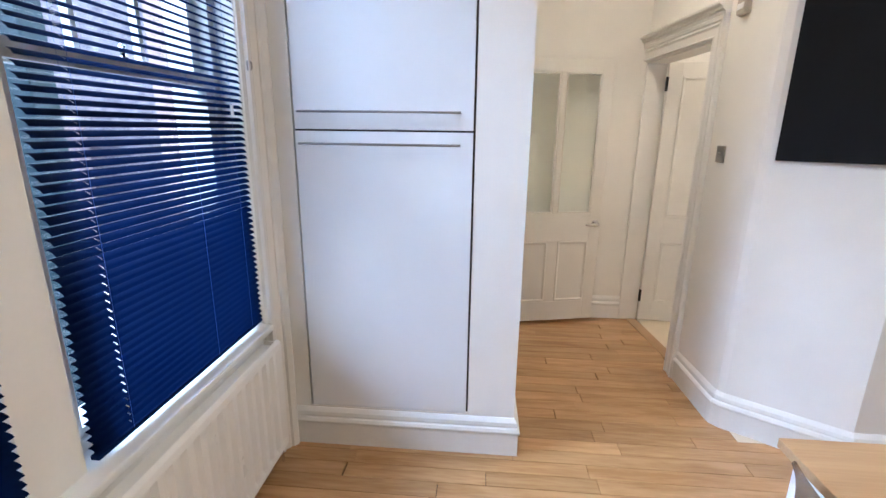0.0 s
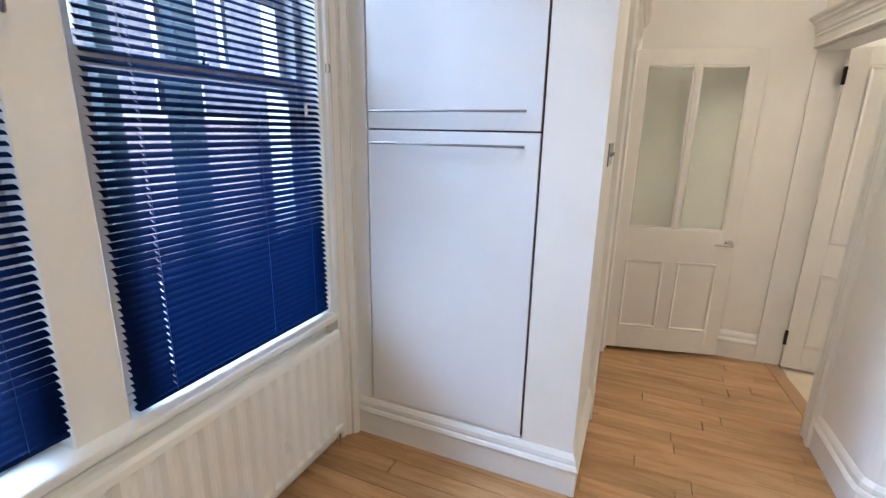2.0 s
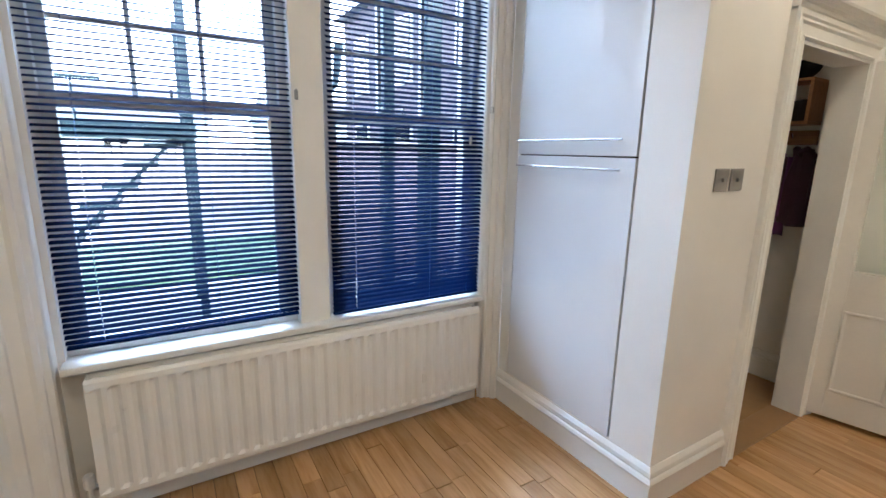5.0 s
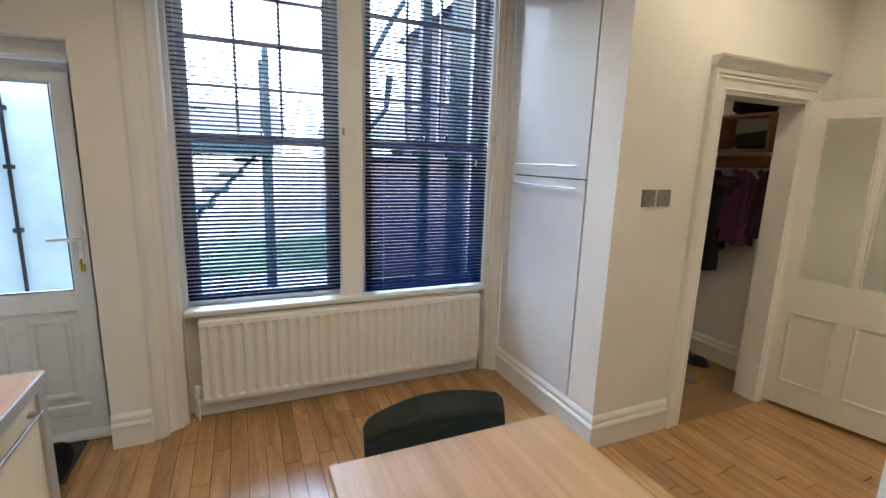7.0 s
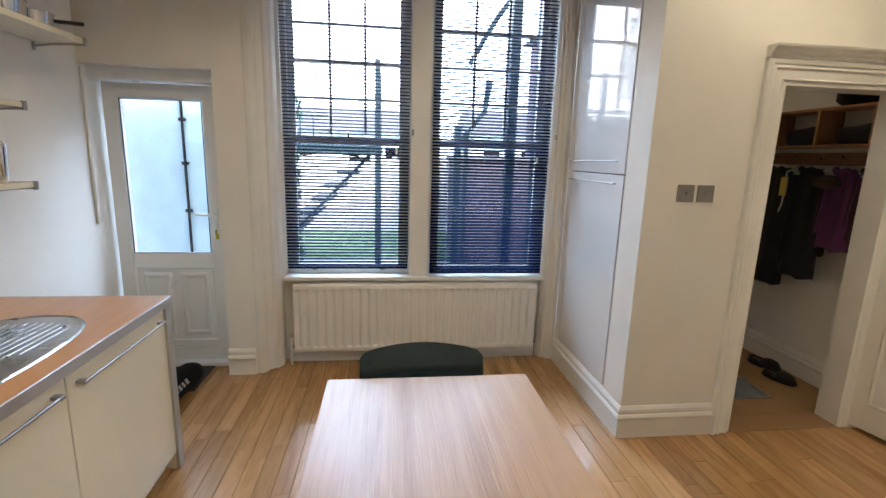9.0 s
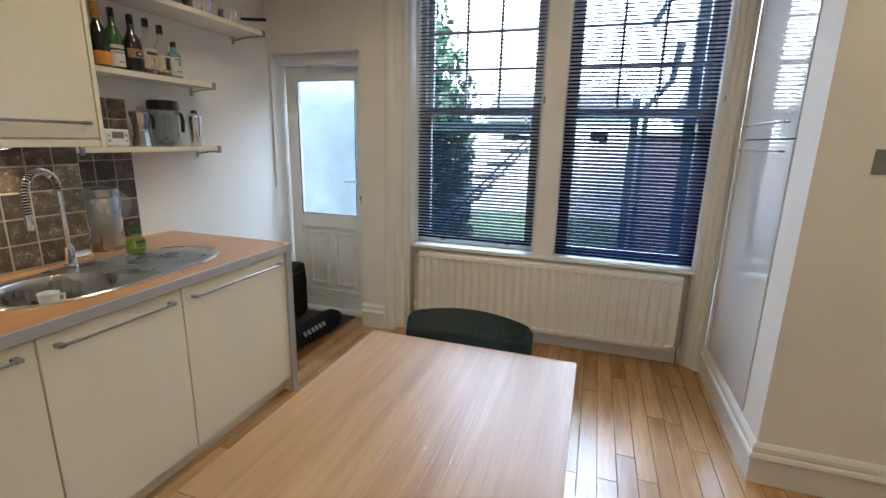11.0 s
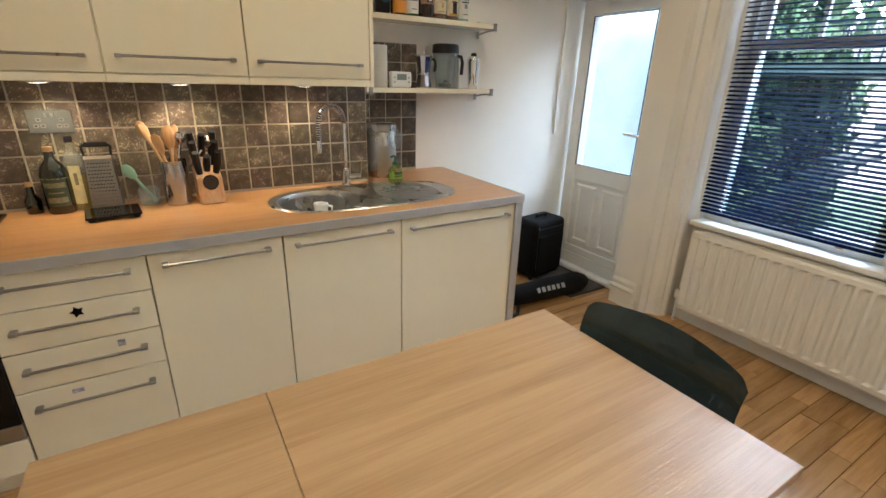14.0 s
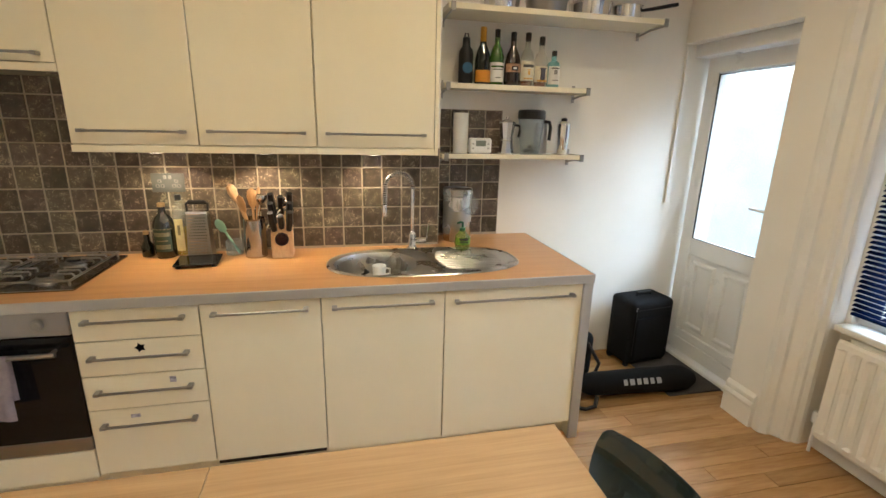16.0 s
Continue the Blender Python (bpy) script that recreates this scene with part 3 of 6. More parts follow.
def panel_door(name, label, at, rz, width, glazed):
    """A panelled leaf, its hinge edge at the origin and its leaf along +x; the shown face looks to -y."""
    d = thing(name, label, "door", at, kind="structure", rz=rz)
    t = 0.02
    st = 0.085 if glazed else 0.10
    for x0, x1 in ((0, st), (width - st, width)):
        part("stile", box(x0, x1, -t, t, 0.0, 2.0, 0.002), M_DOORW, d)
    lo, hi = (0.88, 1.908) if glazed else (0.86, 1.90)
    rails = [(0.0, 0.16), (0.66, lo), (hi, 2.0)]
    for z0, z1 in rails:
        part("rail", box(st, width - st, -t, t, z0, z1, 0.002), M_DOORW, d)
    mid = width / 2
    part("muntin", box(mid - 0.04, mid + 0.04, -t, t, 0.16, 0.66, 0.002), M_DOORW, d)
    part("muntin", box(mid - (0.018 if glazed else 0.04), mid + (0.018 if glazed else 0.04), -t, t, lo, hi, 0.002), M_DOORW, d)
    for x0, x1 in ((st, mid - 0.04), (mid + 0.04, width - st)):
        part("panel", box(x0, x1, -0.015, 0.012, 0.16, 0.66), M_DOORW, d)
        bead(d, x0 + 0.001, x1 - 0.001, 0.161, 0.659, -t)
        part("panel_ledge", box(x0 + 0.004, x1 - 0.004, -0.026, -0.014, 0.163, 0.183, 0.005), M_DOORW, d)
    for x0, x1 in ((st, mid - 0.02), (mid + 0.02, width - st)) if glazed else ((st, mid - 0.04), (mid + 0.04, width - st)):
        if glazed:
            part("pane", box(x0, x1, -0.003, 0.003, lo, hi), M_FROST, d, "frosted glass pane").visible_shadow = False
            part("glazing_bead", mould([(0, 0), (0.010, 0.003), (0.012, -0.012), (0, -0.012)], [(x0, lo), (x1, lo), (x1, hi), (x0, hi)], lambda u, v, h: (u, -t + 0.004 - h, v), True), M_DOORW, d)
        else:
            part("panel", box(x0, x1, -0.015, 0.012, 0.86, 1.90), M_DOORW, d)
            bead(d, x0 + 0.001, x1 - 0.001, 0.861, 1.899, -t)
            part("panel_ledge", box(x0 + 0.004, x1 - 0.004, -0.026, -0.014, 0.863, 0.883, 0.005), M_DOORW, d)
    return d


gd = panel_door("door_glazed", "white panelled door with two frosted panes, standing open", (0.407, 3.505, 0.030), 13.4, 0.757, True)
rose = part("handle", lathe([(0.026, 0), (0.026, 0.006), (0.010, 0.01), (0.010, 0.045), (0.014, 0.05)], 16), M_CHROME, gd, "chrome lever handle")
rose.location, rose.rotation_euler = (0.715, -0.02, 0.80), (radians(90), 0, 0)
part("lever", tube([(0.715, -0.062, 0.80), (0.69, -0.066, 0.80), (0.62, -0.066, 0.798)], [0.009, 0.009, 0.007], 8), M_CHROME, gd)
sd = panel_door("door_side", "white panelled inner door standing open into the side room", (1.545, 3.725, 0.02), -7.0, 0.78, False)
for z in (0.21, 1.85):
    part("hinge", box(-0.014, 0.004, -0.034, -0.018, z - 0.05, z + 0.05, 0.002), M_BLACK, sd, "black butt hinge")
for z in (0.21, 1.85):
    part("hinge", box(-0.014, 0.004, -0.034, -0.018, z - 0.05, z + 0.05, 0.002), M_CHROME, gd)

# ---------- kitchen units ----------
YF = -0.43
HND = M_STEEL


def bar_handle(parent, x0, x1, z, y):
    """A flat steel bar handle on two square ends."""
    h = part("handle", box(x0 + 0.01, x1 - 0.01, y - 0.002 + 0.024, y + 0.032, z - 0.005, z + 0.005, 0.002), HND, parent, "brushed steel bar handle")
    for x in (x0, x1 - 0.022):
        part("handle_end", box(x, x + 0.022, y - 0.001, y + 0.034, z - 0.007, z + 0.007, 0.002), HND, h)


def base_unit(name, label, x0, x1, fronts, category="cabinet", body_top=0.855):
    u = thing(name, label, category, ((x0 + x1) / 2, YF, 0.0), "kitchen base units")
    hw = (x1 - x0) / 2
    part("body", box(-hw + 0.001, hw - 0.001, -0.58, -0.022, 0.10, body_top), M_CREAM, u)
    for z0, z1, hz in fronts:
        d = part("door" if len(fronts) == 1 else "drawer_front", box(-hw + 0.0025, hw - 0.0025, -0.02, 0.0, z0, z1, 0.002), M_CREAM, u)
        if hz:
            bar_handle(d, -hw + 0.05, hw - 0.045, hz, 0.0)
    part("plinth", box(-hw, hw, -0.08, -0.06, 0.0, 0.10), M_CREAM, u)
    return u


base_unit("base_cabinet", "cream gloss base cabinet with one door, end of the run", 0.495, 1.175, [(0.095, 0.852, 0.803)])
base_unit("base_cabinet", "cream gloss base cabinet with one door, under the sink", 1.175, 1.712, [(0.095, 0.852, 0.808)], body_top=0.70)
dw = base_unit("dishwasher", "built-in dishwasher behind a cream gloss front", 1.712, 2.186, [(0.112, 0.856, 0.811)], "dishwasher", 0.70)
# solid black strip gives the shade in the gap below the front
part("toe_gap_shade", box(-0.232, 0.232, -0.05, -0.012, 0.088, 0.109), M_BLACK, dw, "black strip for the shaded gap below the front")
dr = base_unit("drawer_unit", "cream gloss unit of four drawers with stickers", 2.186, 2.640, [(0.722, 0.862, 0.808), (0.570, 0.718, 0.654), (0.418, 0.566, 0.503), (0.115, 0.414, 0.350)])
M_STICK = mat("pale_sticker", (0.55, 0.52, 0.62), 0.5, vary=0.4, scale=60)
star = bmesh.new()
vs = [star.verts.new((0.022 * (1.0 if k % 2 == 0 else 0.55) * math.cos(k * math.pi / 5), 0.0012, 0.022 * (1.0 if k % 2 == 0 else 0.55) * math.sin(k * math.pi / 5))) for k in range(10)]
f = star.faces.new(vs)
bmesh.ops.solidify(star, geom=[f], thickness=0.001)
s = part("sticker", star, M_BLACK, dr, "black star sticker")
s.location = (0.0, 0.002, 0.685)
part("sticker", box(-0.112, -0.088, 0.0005, 0.0015, 0.52, 0.546), M_STICK, dr, "pale worn sticker")
part("sticker", box(0.04, 0.075, 0.0005, 0.0015, 0.372, 0.388), M_STICK, dr, "pale worn sticker")

endp = thing("end_panel", "cream end panel edged in aluminium, end of the worktop", "panel", (0.475, YF, 0))
part("board", box(-0.022, 0.022, -0.84, -0.004, 0.0, 0.856), M_CREAM, endp)
part("edge", box(-0.026, 0.024, -0.004, 0.012, 0.0, 0.857, 0.002), M_ALU, endp, "aluminium edge strip")

# worktop: plan outline with the set-back behind the sink's end, and cut-outs
wt = thing("worktop", "beech laminate worktop with an aluminium front edge", "worktop", (0, 0, 0.86))
SX, SY, SA, SB = 1.210, -0.745, 0.485, 0.245


def ring(cx, cy, a, b, n=48, power=2.6):
    out = []
    for k in range(n):
        t = 2 * math.pi * k / n
        c, s = math.cos(t), math.sin(t)
        out.append((cx + a * math.copysign(abs(c) ** (2 / power), c), cy + b * math.copysign(abs(s) ** (2 / power), s)))
    return out


def holed_top(outer, hole, z, bm):
    """A flat top with one hole."""
    ov = [bm.verts.new((x, y, z)) for x, y in outer]
    hv = [bm.verts.new((x, y, z)) for x, y in hole]
    es = [bm.edges.new((ov[i], ov[(i + 1) % len(ov)])) for i in range(len(ov))] + [bm.edges.new((hv[i], hv[(i + 1) % len(hv)])) for i in range(len(hv))]
    bmesh.ops.triangle_fill(bm, use_beauty=True, use_dissolve=False, edges=es)
    return ov, hv


outer = [(0.452, YF + 0.012), (3.62, YF + 0.012), (3.62, -1.075), (1.076, -1.075), (1.076, -1.29), (0.452, -1.29)]
bm = bmesh.new()
o1, h1 = holed_top(outer, ring(SX, SY, SA - 0.012, SB - 0.012), 0.04, bm)
o0 = [bm.verts.new((x, y, 0.0)) for x, y in outer]
h0 = [bm.verts.new((v.co.x, v.co.y, 0.0)) for v in h1]
for a, b in ((o0, o1), (h1, h0)):
    for i in range(len(a)):
        j = (i + 1) % len(a)
        bm.faces.new((a[i], a[j], b[j], b[i]))
bmesh.ops.recalc_face_normals(bm, faces=bm.faces)
part("board", bm, M_WORKTOP, wt)
part("front_edge", box(0.449, 3.62, YF + 0.012, YF + 0.020, -0.002, 0.0405, 0.002), M_ALU, wt, "aluminium front edge")
part("side_edge", box(0.444, 0.452, -1.288, YF + 0.012, -0.002, 0.0405, 0.002), M_ALU, wt, "aluminium end edge")

# sink
sink = thing("sink", "stainless steel inset sink with a round bowl and drainer", "sink", (SX, SY, 0.9015))
bm = bmesh.new()
bc = (0.245, 0.01)
rim = ring(0, 0, SA, SB)
inn = ring(0, 0, SA - 0.018, SB - 0.018)
bowl = [(bc[0] + 0.205 * math.cos(2 * math.pi * k / 40), bc[1] + 0.195 * math.sin(2 * math.pi * k / 40)) for k in range(40)]
r0 = [bm.verts.new((x, y, 0.0)) for x, y in rim]
r1 = [bm.verts.new((x, y, 0.006)) for x, y in ring(0, 0, SA - 0.007, SB - 0.007)]
for i in range(48):
    j = (i + 1) % 48
    bm.faces.new((r0[i], r0[j], r1[j], r1[i]))
iv, hv = holed_top(inn, bowl, 0.002, bm)
for i in range(48):
    j = (i + 1) % 48
    bm.faces.new((r1[i], r1[j], iv[j], iv[i]))
prev = hv
for sc, z in ((0.985, -0.004), (0.965, -0.02), (0.94, -0.11), (0.86, -0.145), (0.6, -0.155), (0.18, -0.158)):
    cur = [bm.verts.new((bc[0] + (x - bc[0]) * sc, bc[1] + (y - bc[1]) * sc, z)) for x, y in bowl]
    for i in range(40):
        j = (i + 1) % 40
        bm.faces.new((prev[i], prev[j], cur[j], cur[i]))
    prev = cur
bm.faces.new(prev)
bmesh.ops.recalc_face_normals(bm, faces=bm.faces)
part("basin", bm, M_SINK, sink, smooth=False)
for k in range(11):
    y = -0.15 + 0.03 * k
    w = 0.19 * math.sqrt(max(0.1, 1 - (y / 0.24) ** 2))
    part("drainer_rib", box(-0.20 - w, -0.20 + w * 0.75, y - 0.0032, y + 0.0032, 0.0015, 0.0055, 0.0015), M_SINK, sink)
part("waste", lathe([(0.035, 0), (0.035, 0.004), (0.02, 0.006), (0.004, 0.003)], 18, at=(bc[0], bc[1], -0.158)), M_CHROME, sink)

# tap
tap = thing("kitchen_tap", "chrome kitchen tap with a spring spout", "tap", (1.243, -0.965, 0.907))
part("body", lathe([(0.027, 0), (0.027, 0.01), (0.022, 0.014), (0.022, 0.085), (0.018, 0.09), (0.012, 0.10)], 18), M_CHROME, tap, smooth=True)
pts = [(0, 0, 0.09), (0, 0, 0.33)] + [(0.075 - 0.075 * math.cos(a), 0.075 * 0.3 * (1 - math.cos(a)), 0.33 + 0.085 * math.sin(a)) for a in [math.pi * k / 10 for k in range(1, 11)]] + [(0.153, 0.046, 0.25)]
part("stem", tube(pts[:2], 0.011, 10), M_CHROME, tap, smooth=True)
part("hose", tube(pts[1:], 0.0085, 10), M_BLACK, tap, "black hose", True)
full = [Vector(p) for p in pts[1:]]
seglen = [0]
for a, b in zip(full, full[1:]):
    seglen.append(seglen[-1] + (b - a).length)
coil = []
TURNS, STEP = 30, 12
for k in range(TURNS * STEP + 1):
    q = seglen[-1] * k / (TURNS * STEP)
    i = min(max(j for j in range(len(seglen)) if seglen[j] <= q + 1e-9), len(full) - 2)
    d = (full[i + 1] - full[i]).normalized()
    side = d.cross(Vector((0, 1, 0))).normalized()
    a = 2 * math.pi * k / STEP
    coil.append(full[i] + d * (q - seglen[i]) + 0.0145 * (math.cos(a) * side + math.sin(a) * d.cross(side)))
bm = tube(coil, 0.0027, 5)
part("spring", bm, M_CHROME, tap, "coiled chrome spring", True)
part("spray_head", lathe([(0.013, 0), (0.015, 0.01), (0.013, 0.06), (0.011, 0.065)], 14, at=(0.153, 0.046, 0.19)), M_CHROME, tap, smooth=True)
part("valve", tube([(0, 0, 0.05), (-0.075, 0.01, 0.05)], 0.018, 12), M_CHROME, tap)
part("lever", tube([(-0.078, 0.012, 0.055), (-0.088, 0.02, 0.16)], 0.004, 6), M_CHROME, tap)

# wall cabinets
YU = -0.785


def wall_unit(label, x0, x1, z0, z1, hz, side_r=False, side_l=False):
    u = thing("wall_cabinet", label, "cabinet", ((x0 + x1) / 2, YU, z0), "kitchen wall units")
    hw = (x1 - x0) / 2
    part("body", box(-hw, hw, -0.32, -0.022, 0.0, z1 - z0), M_CREAM, u)
    d = part("door", box(-hw + 0.0025, hw - 0.0025, -0.02, -0.0, 0.034, z1 - z0 - 0.004, 0.002), M_CREAM, u)
    bar_handle(d, -hw + 0.045, hw - 0.04, hz - z0, 0.0)
    part("pelmet", box(-hw, hw, -0.022, 0.001, 0.0, 0.030, 0.002), M_CREAM, u)
    if side_r:
        part("side_panel", box(-hw - 0.018, -hw, -0.32, 0.004, 0.0, z1 - z0, 0.001), M_CREAM, u)
    return u


wall_unit("cream gloss wall cabinet with one door, beside the shelves", 1.164, 1.713, 1.422, 2.35, 1.516, side_r=True)
wall_unit("cream gloss wall cabinet with one door over the worktop", 1.713, 2.210, 1.422, 2.35, 1.516)
wall_unit("cream gloss wall cabinet with one door over the drawers", 2.210, 2.70, 1.422, 2.35, 1.511)
wall_unit("short cream gloss wall cabinet over the hob", 2.70, 3.30, 1.735, 2.35, 1.80)

M_LENS = bpy.data.materials.new("lamp_lens")
M_LENS.use_nodes = True
lb = M_LENS.node_tree.nodes["Principled BSDF"]
lb.inputs["Emission Color"].default_value, lb.inputs["Emission Strength"].default_value = (1.0, 0.84, 0.6, 1), 4.0
for x in SPOTS:
    ul = thing("cabinet_spotlight", "small round steel spotlight under a wall cabinet", "light", (x, -0.91, 1.4135), "spotlights under the wall cabinets")
    part("housing", lathe([(0.030, 0.0), (0.034, 0.002), (0.034, 0.0084)], 20), M_STEEL, ul)
    part("lens", lathe([(0.024, -0.0008), (0.025, -0.0001)], 18), M_LENS, ul, "glowing round lens")

# oven and hob
ov = thing("oven", "built-in black glass oven with a steel control strip", "oven", (2.942, YF, 0))
part("body", box(-0.30, 0.30, -0.56, -0.022, 0.10, 0.855), M_BLACK, ov)
part("control_panel", box(-0.298, 0.298, -0.02, 0.0, 0.755, 0.853, 0.003), M_STEEL, ov, "brushed steel control panel")
for x in (-0.2, 0, 0.2):
    k = part("knob", lathe([(0.020, 0), (0.019, 0.018), (0.015, 0.022)], 16), M_STEEL, ov)
    k.location, k.rotation_euler = (x, 0.0, 0.805), (radians(-90), 0, 0)
d = part("door", box(-0.298, 0.298, -0.02, 0.002, 0.30, 0.75, 0.003), M_BLACKGLOSS, ov, "black glass door")
part("handle", tube([(-0.26, 0.045, 0.697), (0.26, 0.045, 0.697)], 0.010, 10), M_STEEL, d, "round steel bar handle")
for x in (-0.24, 0.24):
    part("standoff", tube([(x, 0.042, 0.697), (x, 0.0, 0.697)], 0.007, 8), M_STEEL, d)
part("lower_strip", box(-0.298, 0.298, -0.02, 0.0, 0.238, 0.297, 0.003), M_STEEL, ov, "bronze-toned lower strip")
part("filler", box(-0.298, 0.298, -0.02, 0.0, 0.10, 0.234, 0.002), M_CREAM, ov, "cream filler panel")
part("plinth", box(-0.30, 0.30, -0.08, -0.06, 0.0, 0.10), M_CREAM, ov)
base_unit("base_cabinet", "cream gloss base cabinet beside the oven", 3.244, 3.618, [(0.095, 0.852, 0.808)])

M_HOB = mat("polished_hob_steel", (0.30, 0.29, 0.28), 0.16, metal=1.0, vary=0.08, grain=160, bump=0.03)
hob = thing("gas_hob", "stainless steel gas hob with black pan supports", "hob", (2.965, -0.765, 0.901))
part("plate", box(-0.315, 0.315, -0.245, 0.245, 0.0, 0.012, 0.006, 2), M_HOB, hob)
M_IRON = mat("cast_iron", (0.06, 0.06, 0.062), 0.45, metal=0.6, vary=0.1, bump=0.2)
for x, y, r in ((-0.16, -0.11, 0.042), (0.16, -0.11, 0.034), (-0.16, 0.12, 0.034), (0.16, 0.12, 0.05)):
    b = part("burner", lathe([(r + 0.022, 0), (r + 0.02, 0.006), (r, 0.009), (r, 0.018), (r - 0.006, 0.02)], 20, at=(x, y, 0.012)), M_STEEL, hob)
    part("burner_cap", lathe([(r - 0.004, 0), (r - 0.004, 0.006), (r - 0.012, 0.009)], 20, at=(x, y, 0.032)), M_IRON, b)
for sx in (-0.155, 0.155):
    g = bmesh.new()
    for y in (-0.215, 0.215):
        tube([(sx - 0.135, y, 0.035), (sx + 0.135, y, 0.035)], 0.005, 6, g)
    for x in (sx - 0.135, sx + 0.135):
        tube([(x, -0.215, 0.035), (x, 0.215, 0.035)], 0.005, 6, g)
    for y in (-0.16, -0.11, -0.06, 0.07, 0.12, 0.17):
        for a, b in ((-0.135, -0.05), (0.05, 0.135)):
            tube([(sx + a, y, 0.035), (sx + a + 0.01 * (1 if a < 0 else 0), y, 0.05), (sx + b, y, 0.05), (sx + b, y, 0.04)], 0.0045, 6, g)
    for x, y in ((-0.13, -0.21), (0.13, -0.21), (-0.13, 0.21), (0.13, 0.21)):
        tube([(sx + x, y, 0.010), (sx + x, y, 0.035)], 0.005, 6, g)
    part("pan_support", g, M_STEEL, hob, "steel wire pan support")

# shelves
def shelf(label, x0, x1, y1, z0, z1, bx):
    s = thing("wall_shelf", label, "shelf", ((x0 + x1) / 2, -1.29, z0), "open wall shelves")
    hw = (x1 - x0) / 2
    part("board", box(-hw + 0.006, hw - 0.006, 0.002, y1 + 1.29, 0, z1 - z0, 0.002), M_CREAM, s)
    for x in (bx, x1 - 0.03):
        c = x - (x0 + x1) / 2
        b = part("bracket", box(c - 0.010, c + 0.010, 0.001, 0.008, -0.045, 0.055, 0.002), M_STEEL, s, "steel shelf bracket")
        part("arm", tube([(c, 0.006, -0.022), (c, 0.10, -0.008), (c, y1 + 1.292, -0.004)], 0.006, 6), M_STEEL, b)
        part("clip", box(c - 0.012, c + 0.012, y1 + 1.282, y1 + 1.298, -0.012, z1 - z0 + 0.003, 0.002), M_STEEL, b)
    return s


shelf("cream open shelf with kettle and jugs", 0.185, 1.06, -1.105, 1.385, 1.412, 0.20)
shelf("cream open shelf with a row of bottles", 0.185, 1.06, -1.105, 1.762, 1.790, 0.20)
shelf("long cream open shelf with pans", -0.215, 1.06, -1.03, 2.138, 2.166, -0.195)

# ---------- table and chair ----------
TX0, TJ, TX1, TY0, TY1, TZ = 1.03, 1.95, 2.40, 0.39, 1.175, 0.737
tab = thing("dining_table", "oak veneer dining table with an extension leaf", "table", (TX0, TY0, 0))
part("tabletop", box(0, TJ - TX0 - 0.0008, 0, TY1 - TY0, TZ - 0.028, TZ, 0.0015), M_OAKTABLE, tab)
part("extension_leaf", box(TJ - TX0 + 0.0008, TX1 - TX0, 0, TY1 - TY0, TZ - 0.028, TZ, 0.0015), M_OAKTABLE, tab)
TL, TD = TX1 - TX0, TY1 - TY0
for y in (0.05, TD - 0.07):
    part("side_panel", box(0.05, TL - 0.05, y, y + 0.02, 0.10, TZ - 0.029, 0.002), M_RAD, tab, "white painted side panel")
part("end_panel", box(0.016, 0.034, 0.092, TD - 0.092, 0.10, TZ - 0.029, 0.002), M_RAD, tab, "white painted end panel")
for z in (0.15, 0.335, 0.52):
    df = part("drawer_front", box(0.008, 0.0155, 0.10, TD - 0.10, z, z + 0.178, 0.002), M_RAD, tab, "white painted drawer front")
    for y in (0.22, TD - 0.16):
        kb_ = part("knob", lathe([(0.007, 0), (0.007, 0.012), (0.014, 0.018), (0.013, 0.026), (0.005, 0.030)], 12), M_STEEL, df, "small dull metal knob")
        kb_.matrix_local = pose(0.008, y, z + 0.13, 0, -90, 0)
for x in (0.03, TX1 - TX0 - 0.09):
    for y in (0.03, TY1 - TY0 - 0.09):
        part("leg", box(x, x + 0.06, y, y + 0.06, 0.0, TZ - 0.028, 0.003), M_RAD, tab, "white painted square leg")


def acrylic_chair(at, rz):
    """A moulded chair with a clear shell; its back stands at the origin and its seat runs to +x."""
    c = thing("dining_chair", "smoked teal see-through plastic dining chair at the table", "chair", at, rz=rz)
    bm = bmesh.new()
    rows = []
    N = 41
    for i in range(13):
        v = i / 12
        z = 0.46 + 0.368 * v
        row = []
        for k in range(N):
            u = -1 + 2 * k / (N - 1)
            w = 0.215 + 0.037 * min(1, v * 1.6)
            top = -0.022 * u * u * v - 0.022 * (max(0, abs(u) - 0.88) / 0.12) ** 2 * max(0, v - 0.8) / 0.2
            row.append(bm.verts.new((-0.075 * v + 0.055 * u * u * (0.35 + 0.65 * v) - 0.012 * (max(0, v - 0.72) / 0.28) ** 2, w * u, z + top)))
        rows.append(row)
    for a, b in zip(rows, rows[1:]):
        for k in range(N - 1):
            bm.faces.new((a[k], a[k + 1], b[k + 1], b[k]))
    bmesh.ops.solidify(bm, geom=bm.faces[:], thickness=0.007)
    bmesh.ops.recalc_face_normals(bm, faces=bm.faces)
    rim = [e for e in bm.edges if len(e.link_faces) == 2 and e.calc_face_angle() > 1.0]
    bmesh.ops.bevel(bm, geom=rim, offset=0.0025, segments=2, profile=0.5, affect="EDGES", clamp_overlap=True)
    part("backrest", bm, M_TEAL, c, smooth=True)
    part("seat", box(0.0, 0.40, -0.21, 0.21, 0.445, 0.453, 0.003, 2), M_TEAL, c)
    for x, y, dx, dy in ((0.03, -0.19, -0.05, -0.03), (0.03, 0.19, -0.05, 0.03), (0.37, -0.19, 0.03, -0.03), (0.37, 0.19, 0.03, 0.03)):
        part("leg", tube([(x, y, 0.445), (x + dx, y + dy, 0.0)], 0.010, 8), M_CHROME, c, "chrome leg")
    return c


acrylic_chair((0.985, 0.76, 0), 0)

# ---------- wall tiles ----------


